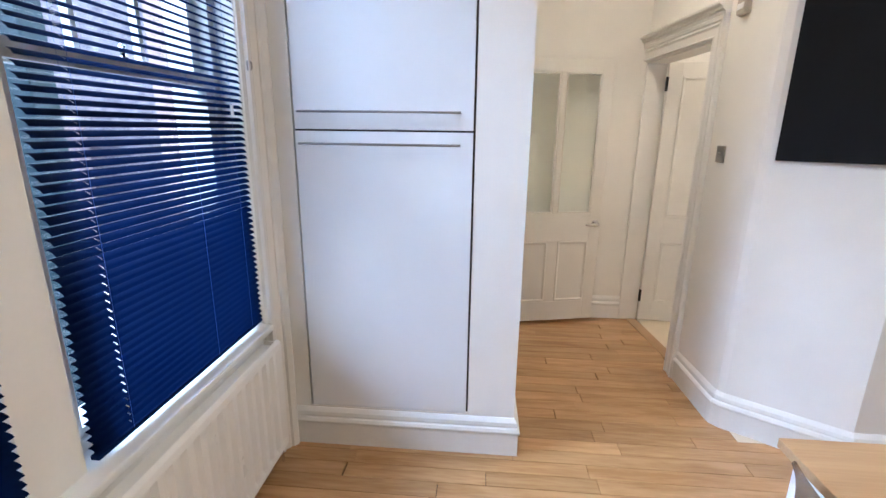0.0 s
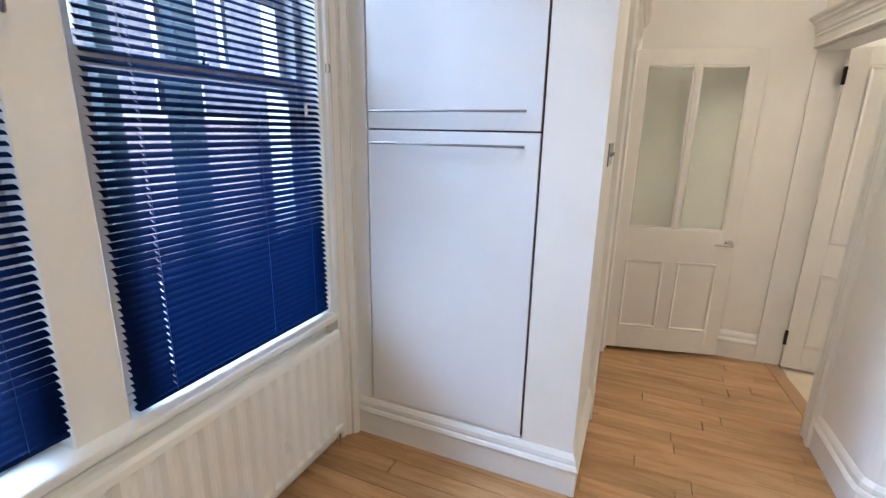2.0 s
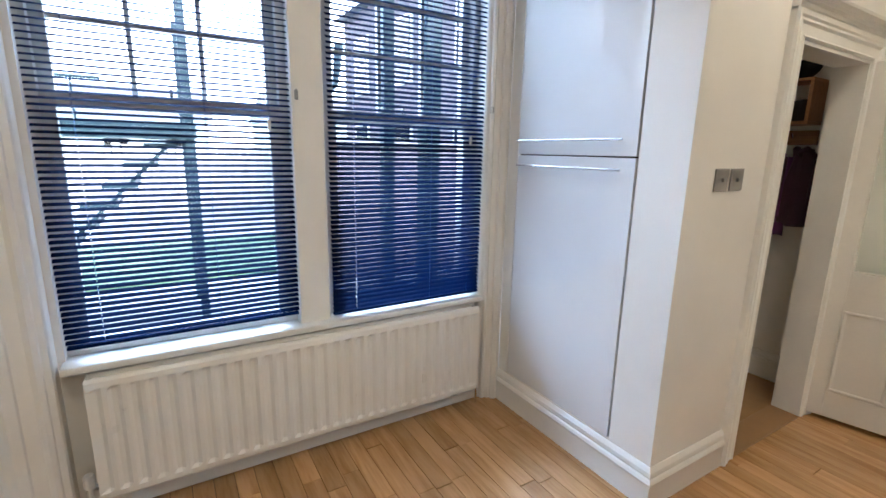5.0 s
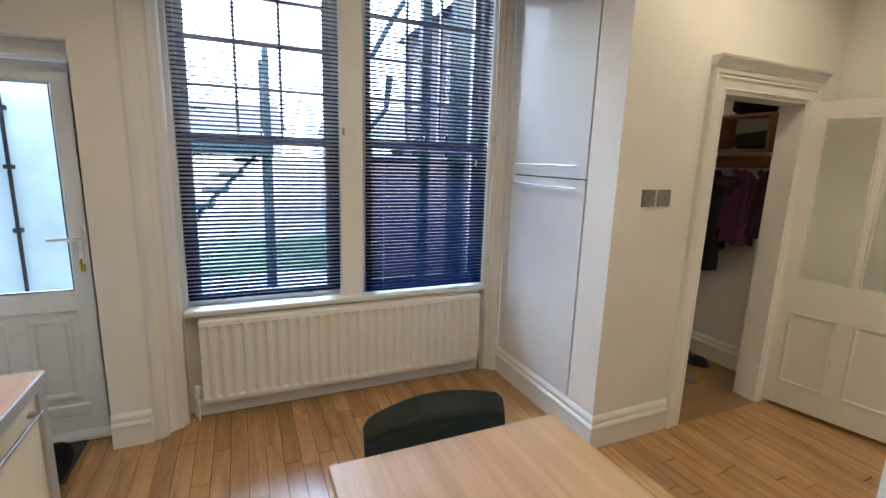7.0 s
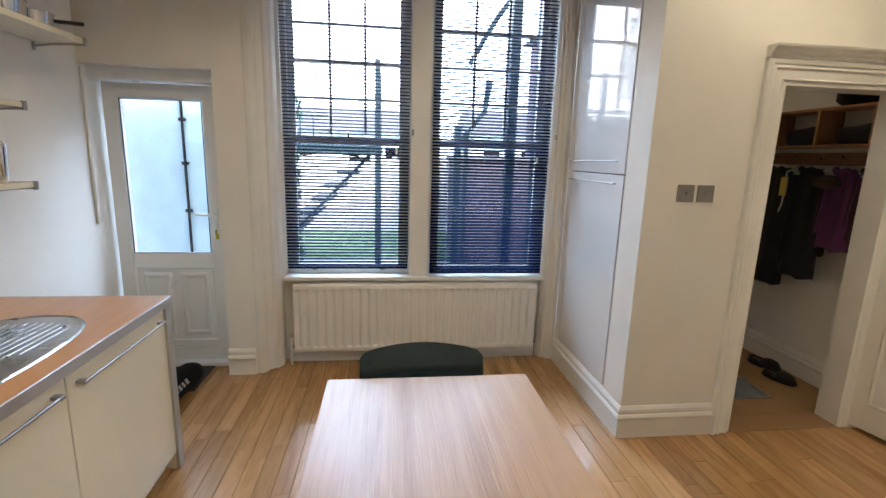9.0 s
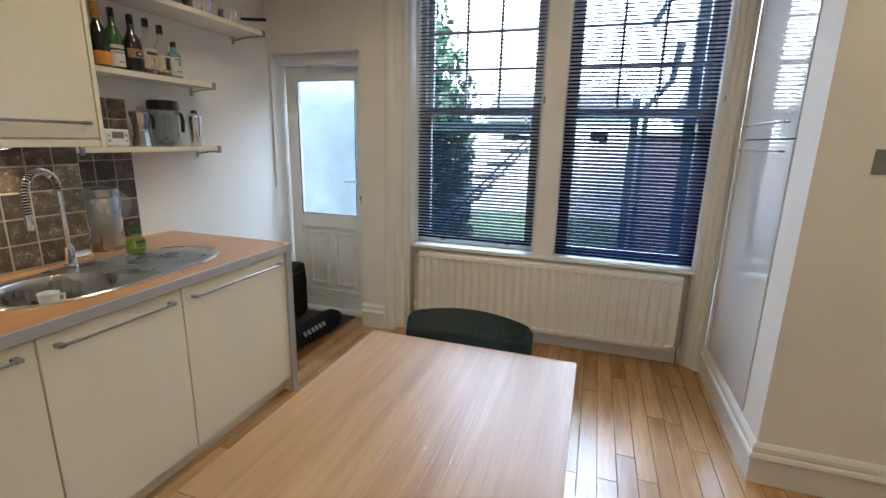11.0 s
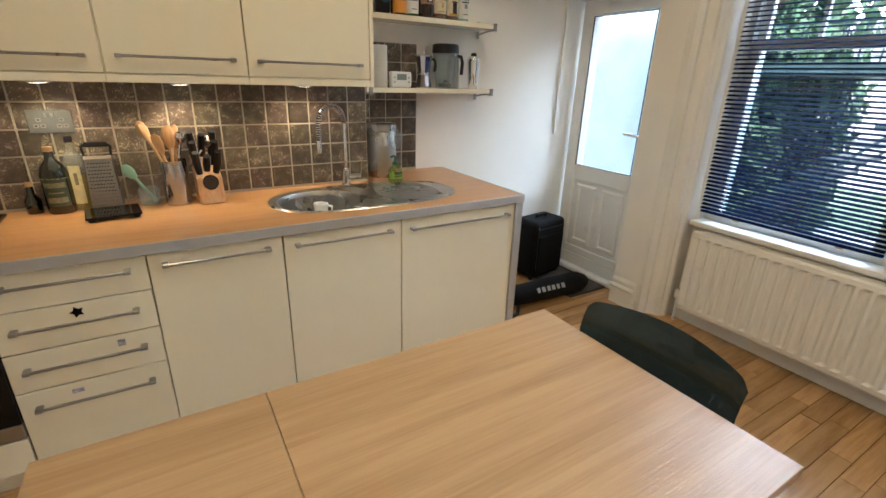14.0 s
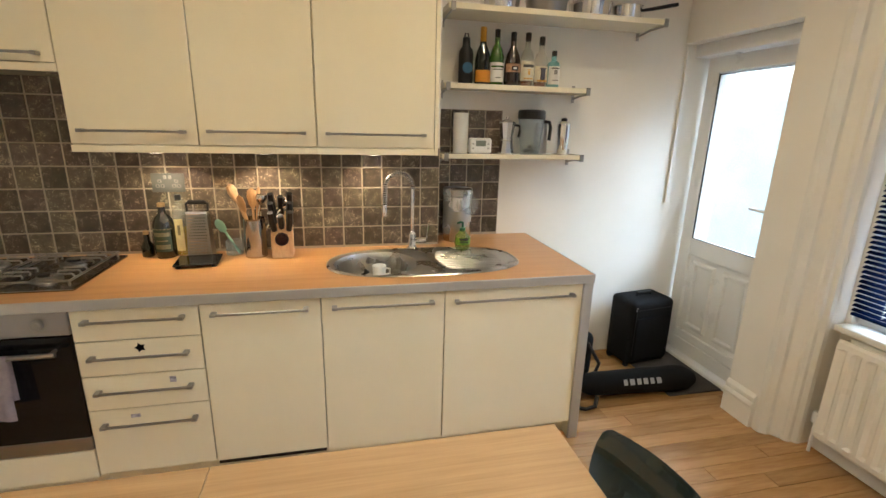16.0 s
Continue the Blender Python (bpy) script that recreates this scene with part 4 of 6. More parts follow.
def tile_material():
    m = bpy.data.materials.new("slate_tile")
    m.use_nodes = True
    n, l = m.node_tree.nodes, m.node_tree.links
    b = n["Principled BSDF"]
    co, info = n.new("ShaderNodeTexCoord"), n.new("ShaderNodeObjectInfo")
    sc, ad = n.new("ShaderNodeVectorMath"), n.new("ShaderNodeVectorMath")
    sc.operation, ad.operation = "SCALE", "ADD"
    sc.inputs[0].default_value = (9.1, 6.3, 4.9)
    l.new(info.outputs["Random"], sc.inputs["Scale"])
    l.new(co.outputs["Object"], ad.inputs[0])
    l.new(sc.outputs["Vector"], ad.inputs[1])
    a, f = n.new("ShaderNodeTexNoise"), n.new("ShaderNodeTexNoise")
    a.inputs["Scale"].default_value, a.inputs["Detail"].default_value = 22, 6
    f.inputs["Scale"].default_value, f.inputs["Detail"].default_value, f.inputs["Distortion"].default_value = 75, 2.5, 2.2
    l.new(ad.outputs["Vector"], a.inputs["Vector"])
    l.new(ad.outputs["Vector"], f.inputs["Vector"])
    r1, r2 = n.new("ShaderNodeValToRGB"), n.new("ShaderNodeValToRGB")
    r1.color_ramp.elements[0].color, r1.color_ramp.elements[1].color = (0.060, 0.046, 0.034, 1), (0.140, 0.108, 0.078, 1)
    r1.color_ramp.elements[0].position, r1.color_ramp.elements[1].position = 0.3, 0.7
    r2.color_ramp.elements[0].position, r2.color_ramp.elements[1].position = 0.60, 0.70
    l.new(a.outputs["Fac"], r1.inputs["Fac"])
    mul = n.new("ShaderNodeMath")
    mul.operation = "MULTIPLY_ADD"
    mul.inputs[1].default_value, mul.inputs[2].default_value = 0.22, 0.385
    l.new(a.outputs["Fac"], mul.inputs[0])
    ad2 = n.new("ShaderNodeMath")
    ad2.operation = "MULTIPLY_ADD"
    ad2.inputs[1].default_value = 0.42
    l.new(f.outputs["Fac"], ad2.inputs[0])
    l.new(mul.outputs["Value"], ad2.inputs[2])
    r2.color_ramp.elements[0].position, r2.color_ramp.elements[1].position = 0.752, 0.772
    l.new(ad2.outputs["Value"], r2.inputs["Fac"])
    mix = n.new("ShaderNodeMixRGB")
    mix.inputs["Color2"].default_value = (0.36, 0.30, 0.22, 1)
    l.new(r2.outputs["Color"], mix.inputs["Fac"])
    l.new(r1.outputs["Color"], mix.inputs["Color1"])
    hs, mr = n.new("ShaderNodeHueSaturation"), n.new("ShaderNodeMapRange")
    wn_, hr = n.new("ShaderNodeTexWhiteNoise"), n.new("ShaderNodeMapRange")
    wn_.noise_dimensions = "1D"
    hr.inputs["To Min"].default_value, hr.inputs["To Max"].default_value = 0.478, 0.522
    l.new(info.outputs["Random"], wn_.inputs["W"])
    l.new(wn_.outputs["Value"], hr.inputs["Value"])
    l.new(hr.outputs["Result"], hs.inputs["Hue"])
    mr.inputs["To Min"].default_value, mr.inputs["To Max"].default_value = 0.62, 1.38
    l.new(info.outputs["Random"], mr.inputs["Value"])
    l.new(mr.outputs["Result"], hs.inputs["Value"])
    l.new(mix.outputs["Color"], hs.inputs["Color"])
    l.new(hs.outputs["Color"], b.inputs["Base Color"])
    bp = n.new("ShaderNodeBump")
    bp.inputs["Strength"].default_value, bp.inputs["Distance"].default_value = 0.35, 0.002
    l.new(f.outputs["Fac"], bp.inputs["Height"])
    l.new(bp.outputs["Normal"], b.inputs["Normal"])
    b.inputs["Roughness"].default_value = 0.28
    return m


M_TILE = tile_material()
TW, TH = 0.106, 0.1068
tb = box(0.0038, TW - 0.0038, 0.0, 0.007, 0.0034, TH - 0.0034, 0.0025)
TILE = bpy.data.meshes.new("tile")
tb.to_mesh(TILE)
tb.free()
TILE.materials.append(M_TILE)


def tiling(name, label, x0, cols, y, z0, rows, extra=None):
    s = thing(name, label, "wall tiles", (0, y, 0), kind="structure")
    part("grout", box(x0, x0 + cols * TW, 0.0005, 0.0035, 0.9005, z0 + rows * TH), M_GROUT, s, "pale beige grout")
    for c in range(cols):
        for r in range(rows):
            if extra and extra(c, r):
                continue
            t = new("tile", TILE)
            t.parent = s
            t.location = (x0 + c * TW, 0.001, z0 + r * TH)
    return s


tiling("splashback", "dark brown mottled wall tiles with pale grout", 1.076, 15, -1.075, 0.910, 5)
tiling("splashback_hob", "dark brown mottled wall tiles behind the hob", 1.076 + 15 * TW, 9, -1.075, 0.910, 8)
tiling("splashback_recess", "dark brown mottled wall tiles behind the shelf", 0.648, 4, -1.29, 0.912, 7)

# ---------- small fittings ----------


def switch_plate(at, rz, w, h, label, toggles=1):
    s = thing("wall_switch", label, "switch", at, rz=rz)
    part("plate", box(-w / 2, w / 2, 0.0, 0.006, -h / 2, h / 2, 0.002), M_STEEL, s)
    part("toggle", box(-0.004, 0.004, 0.006, 0.016, -0.008, 0.008, 0.002), M_STEEL, s)
    for x in (-w * 0.34, w * 0.34):
        sc = part("screw", lathe([(0.004, 0), (0.004, 0.001), (0.001, 0.002)], 8), M_STEEL, s)
        sc.location, sc.rotation_euler = (x, 0.006, 0), (radians(-90), 0, 0)


switch_plate((0.4025, 2.205, 1.438), -90, 0.098, 0.092, "square brushed steel light switch on the cream wall")
switch_plate((0.4025, 2.320, 1.438), -90, 0.098, 0.092, "square brushed steel light switch on the cream wall")
switch_plate((1.4885, 2.66, 1.418), 90, 0.085, 0.088, "square brushed steel light switch beside the inner door")
th = thing("thermostat", "small beige wall thermostat above the switch", "thermostat", (1.4885, 2.64, 2.10), rz=90)
part("case", box(-0.04, 0.04, 0, 0.03, 0.0, 0.09, 0.005), mat("beige_plastic", (0.45, 0.40, 0.33), 0.5), th)
part("dial", box(-0.028, 0.028, 0.03, 0.034, 0.02, 0.05, 0.002), M_UPVC, th)
pn = thing("wall_screen", "flat matt black screen hung on the slanted wall", "screen", (1.548, 2.288, 1.41), rz=-33.6)
part("board", box(0.0, 0.50, -0.022, -0.004, 0.0, 0.75, 0.002), mat("matt_black", (0.003, 0.0035, 0.006), 0.55, vary=0.1, spec=0.2), pn)
part("wall_mount", box(0.15, 0.35, -0.0038, 0.006, 0.25, 0.55), M_BLACK, pn)

M_SOCKET = mat("dark_brushed_steel", (0.13, 0.135, 0.13), 0.45, metal=0.3, vary=0.05, grain=160)
M_GREYW = mat("grey_plastic", (0.26, 0.255, 0.245), 0.4)
so = thing("double_socket", "brushed steel double power socket on the tiles", "socket", (2.446, -1.0665, 1.260))
part("plate", box(-0.074, 0.074, 0, 0.007, -0.046, 0.046, 0.002), M_SOCKET, so)
for sx in (-0.037, 0.037):
    for dx, dz in ((0, 0.008), (-0.011, -0.016), (0.011, -0.016)):
        part("pin_surround", box(sx + dx - 0.0085, sx + dx + 0.0085, 0.0062, 0.0072, dz - 0.0075, dz + 0.0075, 0.0003), M_GREYW, so)
        part("pin_hole", box(sx + dx - 0.004, sx + dx + 0.004, 0.0068, 0.0078, dz - 0.003, dz + 0.003), M_BLACK, so)
    part("rocker", box(sx * 0.3 - 0.007, sx * 0.3 + 0.007, 0.006, 0.011, 0.018, 0.036, 0.002), M_GREYW, so)
cd = thing("cable_trunking", "thin white cable trunking beside the back door", "cable", (-0.568, -1.284, 1.09))
part("strip", box(-0.012, 0.012, -0.004, 0.012, 0.0, 0.99, 0.003), M_TRIM, cd)

# ---------- worktop clutter ----------
ZT = 0.9005


def bottle(label, at, prof, material, cap_r, cap_h, capm, band=None, group=""):
    """A turned bottle with a cap and, if given, a label band (z0, z1, material, words)."""
    k = 0.9 if group else 1.0
    prof, cap_h = [(q, z * k) for q, z in prof], cap_h * k
    b = thing("bottle", label, "bottle", at, group)
    part("body", lathe([(r * 1.08, z) for r, z in prof], 20), material, b, smooth=True)
    top = prof[-1][1]
    part("cap", lathe([(cap_r, -0.004), (cap_r, cap_h - 0.003), (cap_r * 0.8, cap_h)], 14, at=(0, 0, top)), capm, b)
    if band:
        z0, z1, m, words = band[0] * k, band[1] * k, band[2], band[3]
        bars = band[4] if len(band) > 4 else ((0.3, 35, 0.006, M_INK), (0.55, 30, 0.006, M_INK), (0.72, 35, 0.010, M_INK))
        r = max(p[0] for p in prof) * 1.08 + 0.0008
        bm = bmesh.new()
        N = 12
        span = band[5] if len(band) > 5 else 70
        lo = [bm.verts.new((r * math.cos(a), r * math.sin(a), z0)) for a in [radians(90 - span + 2 * span * k / N) for k in range(N + 1)]]
        hi = [bm.verts.new((v.co.x, v.co.y, z1)) for v in lo]
        for k in range(N):
            bm.faces.new((lo[k], lo[k + 1], hi[k + 1], hi[k]))
        lb = part("label", bm, m, b, words)
        for f, half, th_, bm_ in bars:
            zz = z0 + (z1 - z0) * f
            bm = bmesh.new()
            ang = [radians(90 - half + 2 * half * k / 6) for k in range(7)]
            lo = [bm.verts.new(((r + 0.0006) * math.cos(a), (r + 0.0006) * math.sin(a), zz)) for a in ang]
            hi = [bm.verts.new((v.co.x, v.co.y, zz + th_)) for v in lo]
            for k in range(6):
                bm.faces.new((lo[k], lo[k + 1], hi[k + 1], hi[k]))
            part("print_bar", bm, bm_, lb)
    return b


M_INK = mat("ink", (0.05, 0.045, 0.04), 0.6)
M_DARKGLASS = mat("dark_bottle_glass", (0.008, 0.010, 0.006), 0.06, vary=0.05, coat=0.6, bump=0)
M_GREENGLASS = mat("green_bottle_glass", (0.03, 0.10, 0.012), 0.06, vary=0.1, coat=0.6, bump=0)
M_BROWNGLASS = mat("brown_bottle_glass", (0.020, 0.008, 0.006), 0.07, vary=0.05, coat=0.6, bump=0)
M_AMBER = mat("amber_liquor", (0.13, 0.028, 0.008), 0.1, vary=0.05, coat=0.5)
M_WHITEG = clear("pale_bottle_glass", (0.80, 0.80, 0.72), 0.12)
M_BLUEG = clear("pale_blue_glass", (0.30, 0.62, 0.64), 0.55)
M_OIL = mat("golden_oil", (0.32, 0.24, 0.025), 0.1, vary=0.05, coat=0.5)
M_CREAMLAB = mat("cream_label", (0.68, 0.62, 0.48), 0.6, vary=0.08, scale=60)
M_WHITELAB = mat("white_label", (0.72, 0.72, 0.70), 0.6, vary=0.06, scale=60)
M_ORANGELAB = mat("orange_label", (0.72, 0.30, 0.03), 0.5)
M_TANLAB = mat("tan_label", (0.45, 0.26, 0.15), 0.6, vary=0.2, scale=60)
M_YELLOWLAB = mat("yellow_label", (0.66, 0.58, 0.30), 0.6, vary=0.1, scale=60)
M_DULLGOLD = mat("dull_gold_print", (0.22, 0.19, 0.10), 0.5, vary=0.2, scale=90)
M_GREENLAB = mat("green_label", (0.035, 0.055, 0.028), 0.6, vary=0.2, scale=80)
M_GOLD = mat("gold_foil", (0.62, 0.33, 0.05), 0.35, metal=0.6)
M_CORK = mat("cork", (0.45, 0.28, 0.14), 0.8)
M_BEECH = wood("beech", (0.58, 0.37, 0.19), (0.42, 0.24, 0.11), "Z", 30, 0.5, 10, 0.1)

bottle("small dark sauce bottle with a pale cap", (2.562, -1.02, ZT), [(0.024, 0), (0.026, 0.004), (0.026, 0.055), (0.012, 0.08), (0.011, 0.115)], M_DARKGLASS, 0.013, 0.014, M_CORK)
bottle("dark olive oil bottle with a green label", (2.470, -0.998, ZT), [(0.042, 0), (0.045, 0.005), (0.045, 0.16), (0.036, 0.195), (0.016, 0.22), (0.014, 0.255)], M_DARKGLASS, 0.017, 0.016, M_CORK, (0.035, 0.150, M_GREENLAB, "green and gold label", ((0.95, 60, 0.005, M_DULLGOLD), (0.66, 44, 0.020, M_DULLGOLD), (0.45, 30, 0.006, M_DULLGOLD), (0.12, 40, 0.022, M_DULLGOLD)), 52))
b = bottle("clear bottle half full of golden oil", (2.400, -1.022, ZT), [(0.033, 0), (0.035, 0.004), (0.035, 0.20), (0.026, 0.235), (0.014, 0.25), (0.013, 0.285)], M_WHITEG, 0.015, 0.022, M_BLACK, (0.03, 0.19, M_YELLOWLAB, "pale yellow label", ((0.5, 9, 0.05, M_DULLGOLD),), 30))
part("oil", lathe([(0.031, 0.004), (0.0325, 0.15)], 18), M_OIL, b)

gr = thing("box_grater", "steel box grater with a black handle", "grater", (2.312, -1.005, ZT))
bm = bmesh.new()
lo = [bm.verts.new((x, y, 0.0)) for x, y in ((-0.056, -0.04), (0.056, -0.04), (0.056, 0.04), (-0.056, 0.04))]
hi = [bm.verts.new((x, y, 0.225)) for x, y in ((-0.046, -0.026), (0.046, -0.026), (0.046, 0.026), (-0.046, 0.026))]
for i in range(4):
    j = (i + 1) % 4
    bm.faces.new((lo[i], lo[j], hi[j], hi[i]))
bm.faces.new(hi)
part("body", bm, M_STEEL, gr)
tb = bmesh.new()
for r in range(13):
    for c in range(8):
        f = 1 - 0.0018 * r * 6
        x, z = (-0.040 + 0.0115 * c + (0.005 if r % 2 else 0)) * f, 0.02 + 0.0145 * r
        y = 0.0408 - 0.0145 * z / 0.225
        vs = [tb.verts.new(p) for p in ((x - 0.0042, y, z), (x + 0.0042, y, z), (x, y + 0.003, z + 0.0065))]
        tb.faces.new(vs)
part("teeth", tb, M_CHROME, gr, "bright raised teeth")
part("collar", box(-0.049, 0.049, -0.029, 0.029, 0.212, 0.228, 0.003, 2), M_CHROME, gr, "bright steel top band")
part("handle", tube([(-0.046, 0, 0.225), (-0.05, 0, 0.262), (-0.035, 0, 0.270), (0.035, 0, 0.270), (0.05, 0, 0.262), (0.046, 0, 0.225)], [0.005, 0.006, 0.011, 0.011, 0.006, 0.005], 8), M_BLACK, gr, "black plastic handle")

scl = thing("kitchen_scale", "flat black glass kitchen scale on the worktop", "scale", (2.288, -0.852, ZT), rz=6)
part("platform", box(-0.095, 0.095, -0.085, 0.085, 0.012, 0.020, 0.003, 2), M_BLACKGLOSS, scl)
for x in (-0.075, 0.075):
    for y in (-0.065, 0.065):
        part("foot", lathe([(0.012, 0), (0.014, 0.012)], 10, at=(x, y, 0)), M_BLACK, scl)

gj = thing("glass_jar", "low clear glass jar holding a spatula", "jar", (2.155, -1.0, ZT))
part("body", lathe([(0.040, 0), (0.043, 0.004), (0.043, 0.010), (0.043, 0.070), (0.043, 0.075), (0.0405, 0.075), (0.0405, 0.006), (0.002, 0.006)], 20), M_PLASTICCLEAR, gj, smooth=True)
sp = thing("spatula", "turquoise silicone spatula leaning in the glass jar", "spatula", (2.155, -1.0, ZT))
M_TURQ = mat("turquoise_silicone", (0.27, 0.52, 0.42), 0.5)
bm = tube([(-0.022, 0.0, 0.008), (0.04, -0.01, 0.115)], [0.007, 0.006], 8)
part("handle", bm, M_TURQ, sp)
bm = lathe([(0.004, 0), (0.017, 0.014), (0.022, 0.035), (0.021, 0.055), (0.012, 0.072), (0.002, 0.076)], 14)
for v in bm.verts:
    v.co.y *= 0.32
q = Matrix.Translation((0.040, -0.01, 0.113)) @ Matrix.Rotation(radians(30), 4, "Y")
bmesh.ops.transform(bm, matrix=q, verts=bm.verts[:])
part("blade", bm, M_TURQ, sp, smooth=True)

M_POT = mat("polished_pot_steel", (0.55, 0.57, 0.60), 0.13, metal=1.0, vary=0.06, scale=14, bump=0.02)
pot = thing("utensil_pot", "polished steel utensil pot on the worktop", "pot", (2.043, -0.95, ZT))
part("body", lathe([(0.051, 0), (0.053, 0.004), (0.053, 0.010), (0.053, 0.188), (0.0535, 0.194), (0.055, 0.198), (0.0525, 0.198), (0.050, 0.010), (0.002, 0.010)], 40), M_POT, pot, smooth=True)


def utensil(name, label, tip, head, hm, hx):
    """A stick from the pot's floor to a tip, with a flat head turned to the room."""
    u = thing(name, label, name.replace("_", " "), (2.043, -0.95, ZT + 0.011))
    x, y, z = tip
    part("stick", tube([(-x * 0.35, -y * 0.3, 0.0), (x, y, z)], 0.006, 8), hm, u)
    bm = lathe([(0.006, -0.012), (head[0] * 0.7, 0.008), (head[0], head[1] * 0.5), (head[0] * 0.85, head[1] * 0.85), (0.004, head[1])], 14)
    for v in bm.verts:
        v.co.y *= head[2]
    d = Vector((x * 1.35, y * 1.3, z)).normalized()
    bmesh.ops.transform(bm, matrix=Matrix.Translation((x, y, z)) @ d.to_track_quat("Z", "Y").to_matrix().to_4x4() @ Matrix.Rotation(radians(hx), 4, "Z"), verts=bm.verts[:])
    part("head", bm, hm, u, smooth=True)


utensil("wooden_spoon", "pale wooden spoon standing in the steel pot", (0.035, 0.03, 0.225), (0.027, 0.085, 0.3), M_BEECH, 10)
utensil("wooden_spoon", "pale wooden spoon standing in the steel pot", (0.0, 0.0, 0.245), (0.029, 0.09, 0.3), M_BEECH, -20)
utensil("wooden_spatula", "flat wooden spatula standing in the steel pot", (-0.02, -0.01, 0.24), (0.024, 0.10, 0.22), M_BEECH, 5)
utensil("pastry_brush", "short wooden brush standing in the steel pot", (0.075, -0.01, 0.275), (0.034, 0.085, 0.6), M_BEECH, 0)
utensil("ladle", "steel ladle standing in the pot", (-0.04, 0.02, 0.265), (0.034, 0.05, 0.7), M_CHROME, 0)
utensil("steel_spoon", "steel serving spoon standing in the pot", (-0.135, -0.05, 0.235), (0.036, 0.055, 0.8), M_CHROME, 0)

kb = thing("knife_block", "beech knife block full of black handled knives", "knife block", (1.913, -0.945, ZT), rz=4)
bm = bmesh.new()
for p in ((-0.052, 0.065, 0), (0.052, 0.065, 0), (0.052, -0.075, 0), (-0.052, -0.075, 0), (-0.052, 0.045, 0.115), (0.052, 0.045, 0.115), (0.052, -0.095, 0.215), (-0.052, -0.095, 0.215)):
    bm.verts.new(p)
bm.verts.ensure_lookup_table()
for f in ((0, 1, 2, 3), (4, 5, 6, 7), (0, 1, 5, 4), (1, 2, 6, 5), (2, 3, 7, 6), (3, 0, 4, 7)):
    bm.faces.new([bm.verts[k] for k in f])
bmesh.ops.recalc_face_normals(bm, faces=bm.faces)
bmesh.ops.bevel(bm, geom=bm.edges[:], offset=0.005, segments=2, affect="EDGES")
part("block", bm, M_BEECH, kb)
part("front_patch", lathe([(0.034, 0), (0.034, 0.002), (0.03, 0.003)], 16), M_BROWNGLASS, kb, "dark heart-shaped mark").matrix_local = pose(0, 0.056, 0.098, -78, 0, 0)
k = 0
for x, f, ln in ((-0.034, 0.2, 0.10), (-0.034, 0.5, 0.11), (-0.034, 0.8, 0.12), (0.0, 0.85, 0.10), (0.034, 0.2, 0.10), (0.034, 0.5, 0.11), (0.034, 0.8, 0.12), (0.0, 0.3, 0.07)):
    y, z = 0.045 - 0.14 * f, 0.115 + 0.10 * f
    kn = part("knife_handle", tube([(x, y, z), (x * 1.25, y + 0.02, z + ln * 0.5), (x * 1.35, y + 0.045, z + ln)], [0.014, 0.0175, 0.015], 8), M_BLACK, kb, "black riveted knife handle", True)
    for g in (0.35, 0.65):
        part("rivet", lathe([(0.003, 0), (0.003, 0.0125)], 6, at=(x * 1.25, y + 0.012 + 0.03 * g, z + ln * g)), M_STEEL, kn)

soap = bottle("clear pump bottle of green washing up liquid", (0.97, -0.925, 0.908), [(0.030, 0), (0.036, 0.006), (0.040, 0.035), (0.036, 0.075), (0.018, 0.095), (0.016, 0.105)], clear("green_soap", (0.38, 0.52, 0.10), 0.16), 0.017, 0.016, mat("green_cap", (0.01, 0.10, 0.05), 0.4), (0.03, 0.07, mat("lime_label", (0.25, 0.45, 0.05), 0.5, vary=0.4, scale=70), "green fruit label"))
part("pump", tube([(0, 0, 0.12), (0, 0, 0.150), (0.012, 0.006, 0.152), (0.032, 0.014, 0.148)], 0.006, 8), mat("pump_green", (0.01, 0.10, 0.05), 0.4), soap, "dark green pump")
cad = thing("steel_container", "steel countertop container with a clear bag over it", "container", (0.94, -1.175, ZT))
part("body", lathe([(0.082, 0), (0.085, 0.004), (0.085, 0.265), (0.083, 0.268)], 30), M_SINK, cad, smooth=True)
part("lid", lathe([(0.087, 0.268), (0.088, 0.272), (0.088, 0.305), (0.082, 0.311), (0.004, 0.313)], 30), M_SINK, cad)
bm = bmesh.new()
bmesh.ops.create_icosphere(bm, subdivisions=3, radius=0.055)
for v in bm.verts:
    v.co = Vector((v.co.x * 0.9, v.co.y * 0.35, v.co.z * 1.1)) * (1 + 0.35 * noise.noise(v.co * 40))
    v.co += Vector((-0.05, 0.085, 0.225))
part("bag", bm, M_PLASTICCLEAR, cad, "crumpled clear plastic bag")
mug = thing("mug", "small white cup standing on a dish in the sink", "cup", (1.435, -0.815, 0.7955))
m = part("body", lathe([(0.022, 0), (0.030, 0.004), (0.036, 0.07), (0.033, 0.07), (0.026, 0.008), (0.002, 0.008)], 20), M_UPVC, mug, smooth=True)
m.location = (0, 0, 0.0)
part("handle", tube([(-0.03, 0.0, 0.055), (-0.055, 0, 0.05), (-0.055, 0, 0.025), (-0.03, 0, 0.02)], 0.005, 6), M_UPVC, mug)
mk = thing("upturned_pan", "small steel pan upside down in the sink bowl", "pan", (1.465, -0.805, 0.7445))
part("body", lathe([(0.085, 0), (0.084, 0.004), (0.075, 0.045), (0.068, 0.051), (0.002, 0.051)], 22), M_STEEL, mk, smooth=True)
part("handle", tube([(0.045, 0.02, 0.052), (0.055, 0.02, 0.085), (0.03, 0.025, 0.10), (0.045, 0.03, 0.11)], 0.009, 8), M_BLACK, mk)

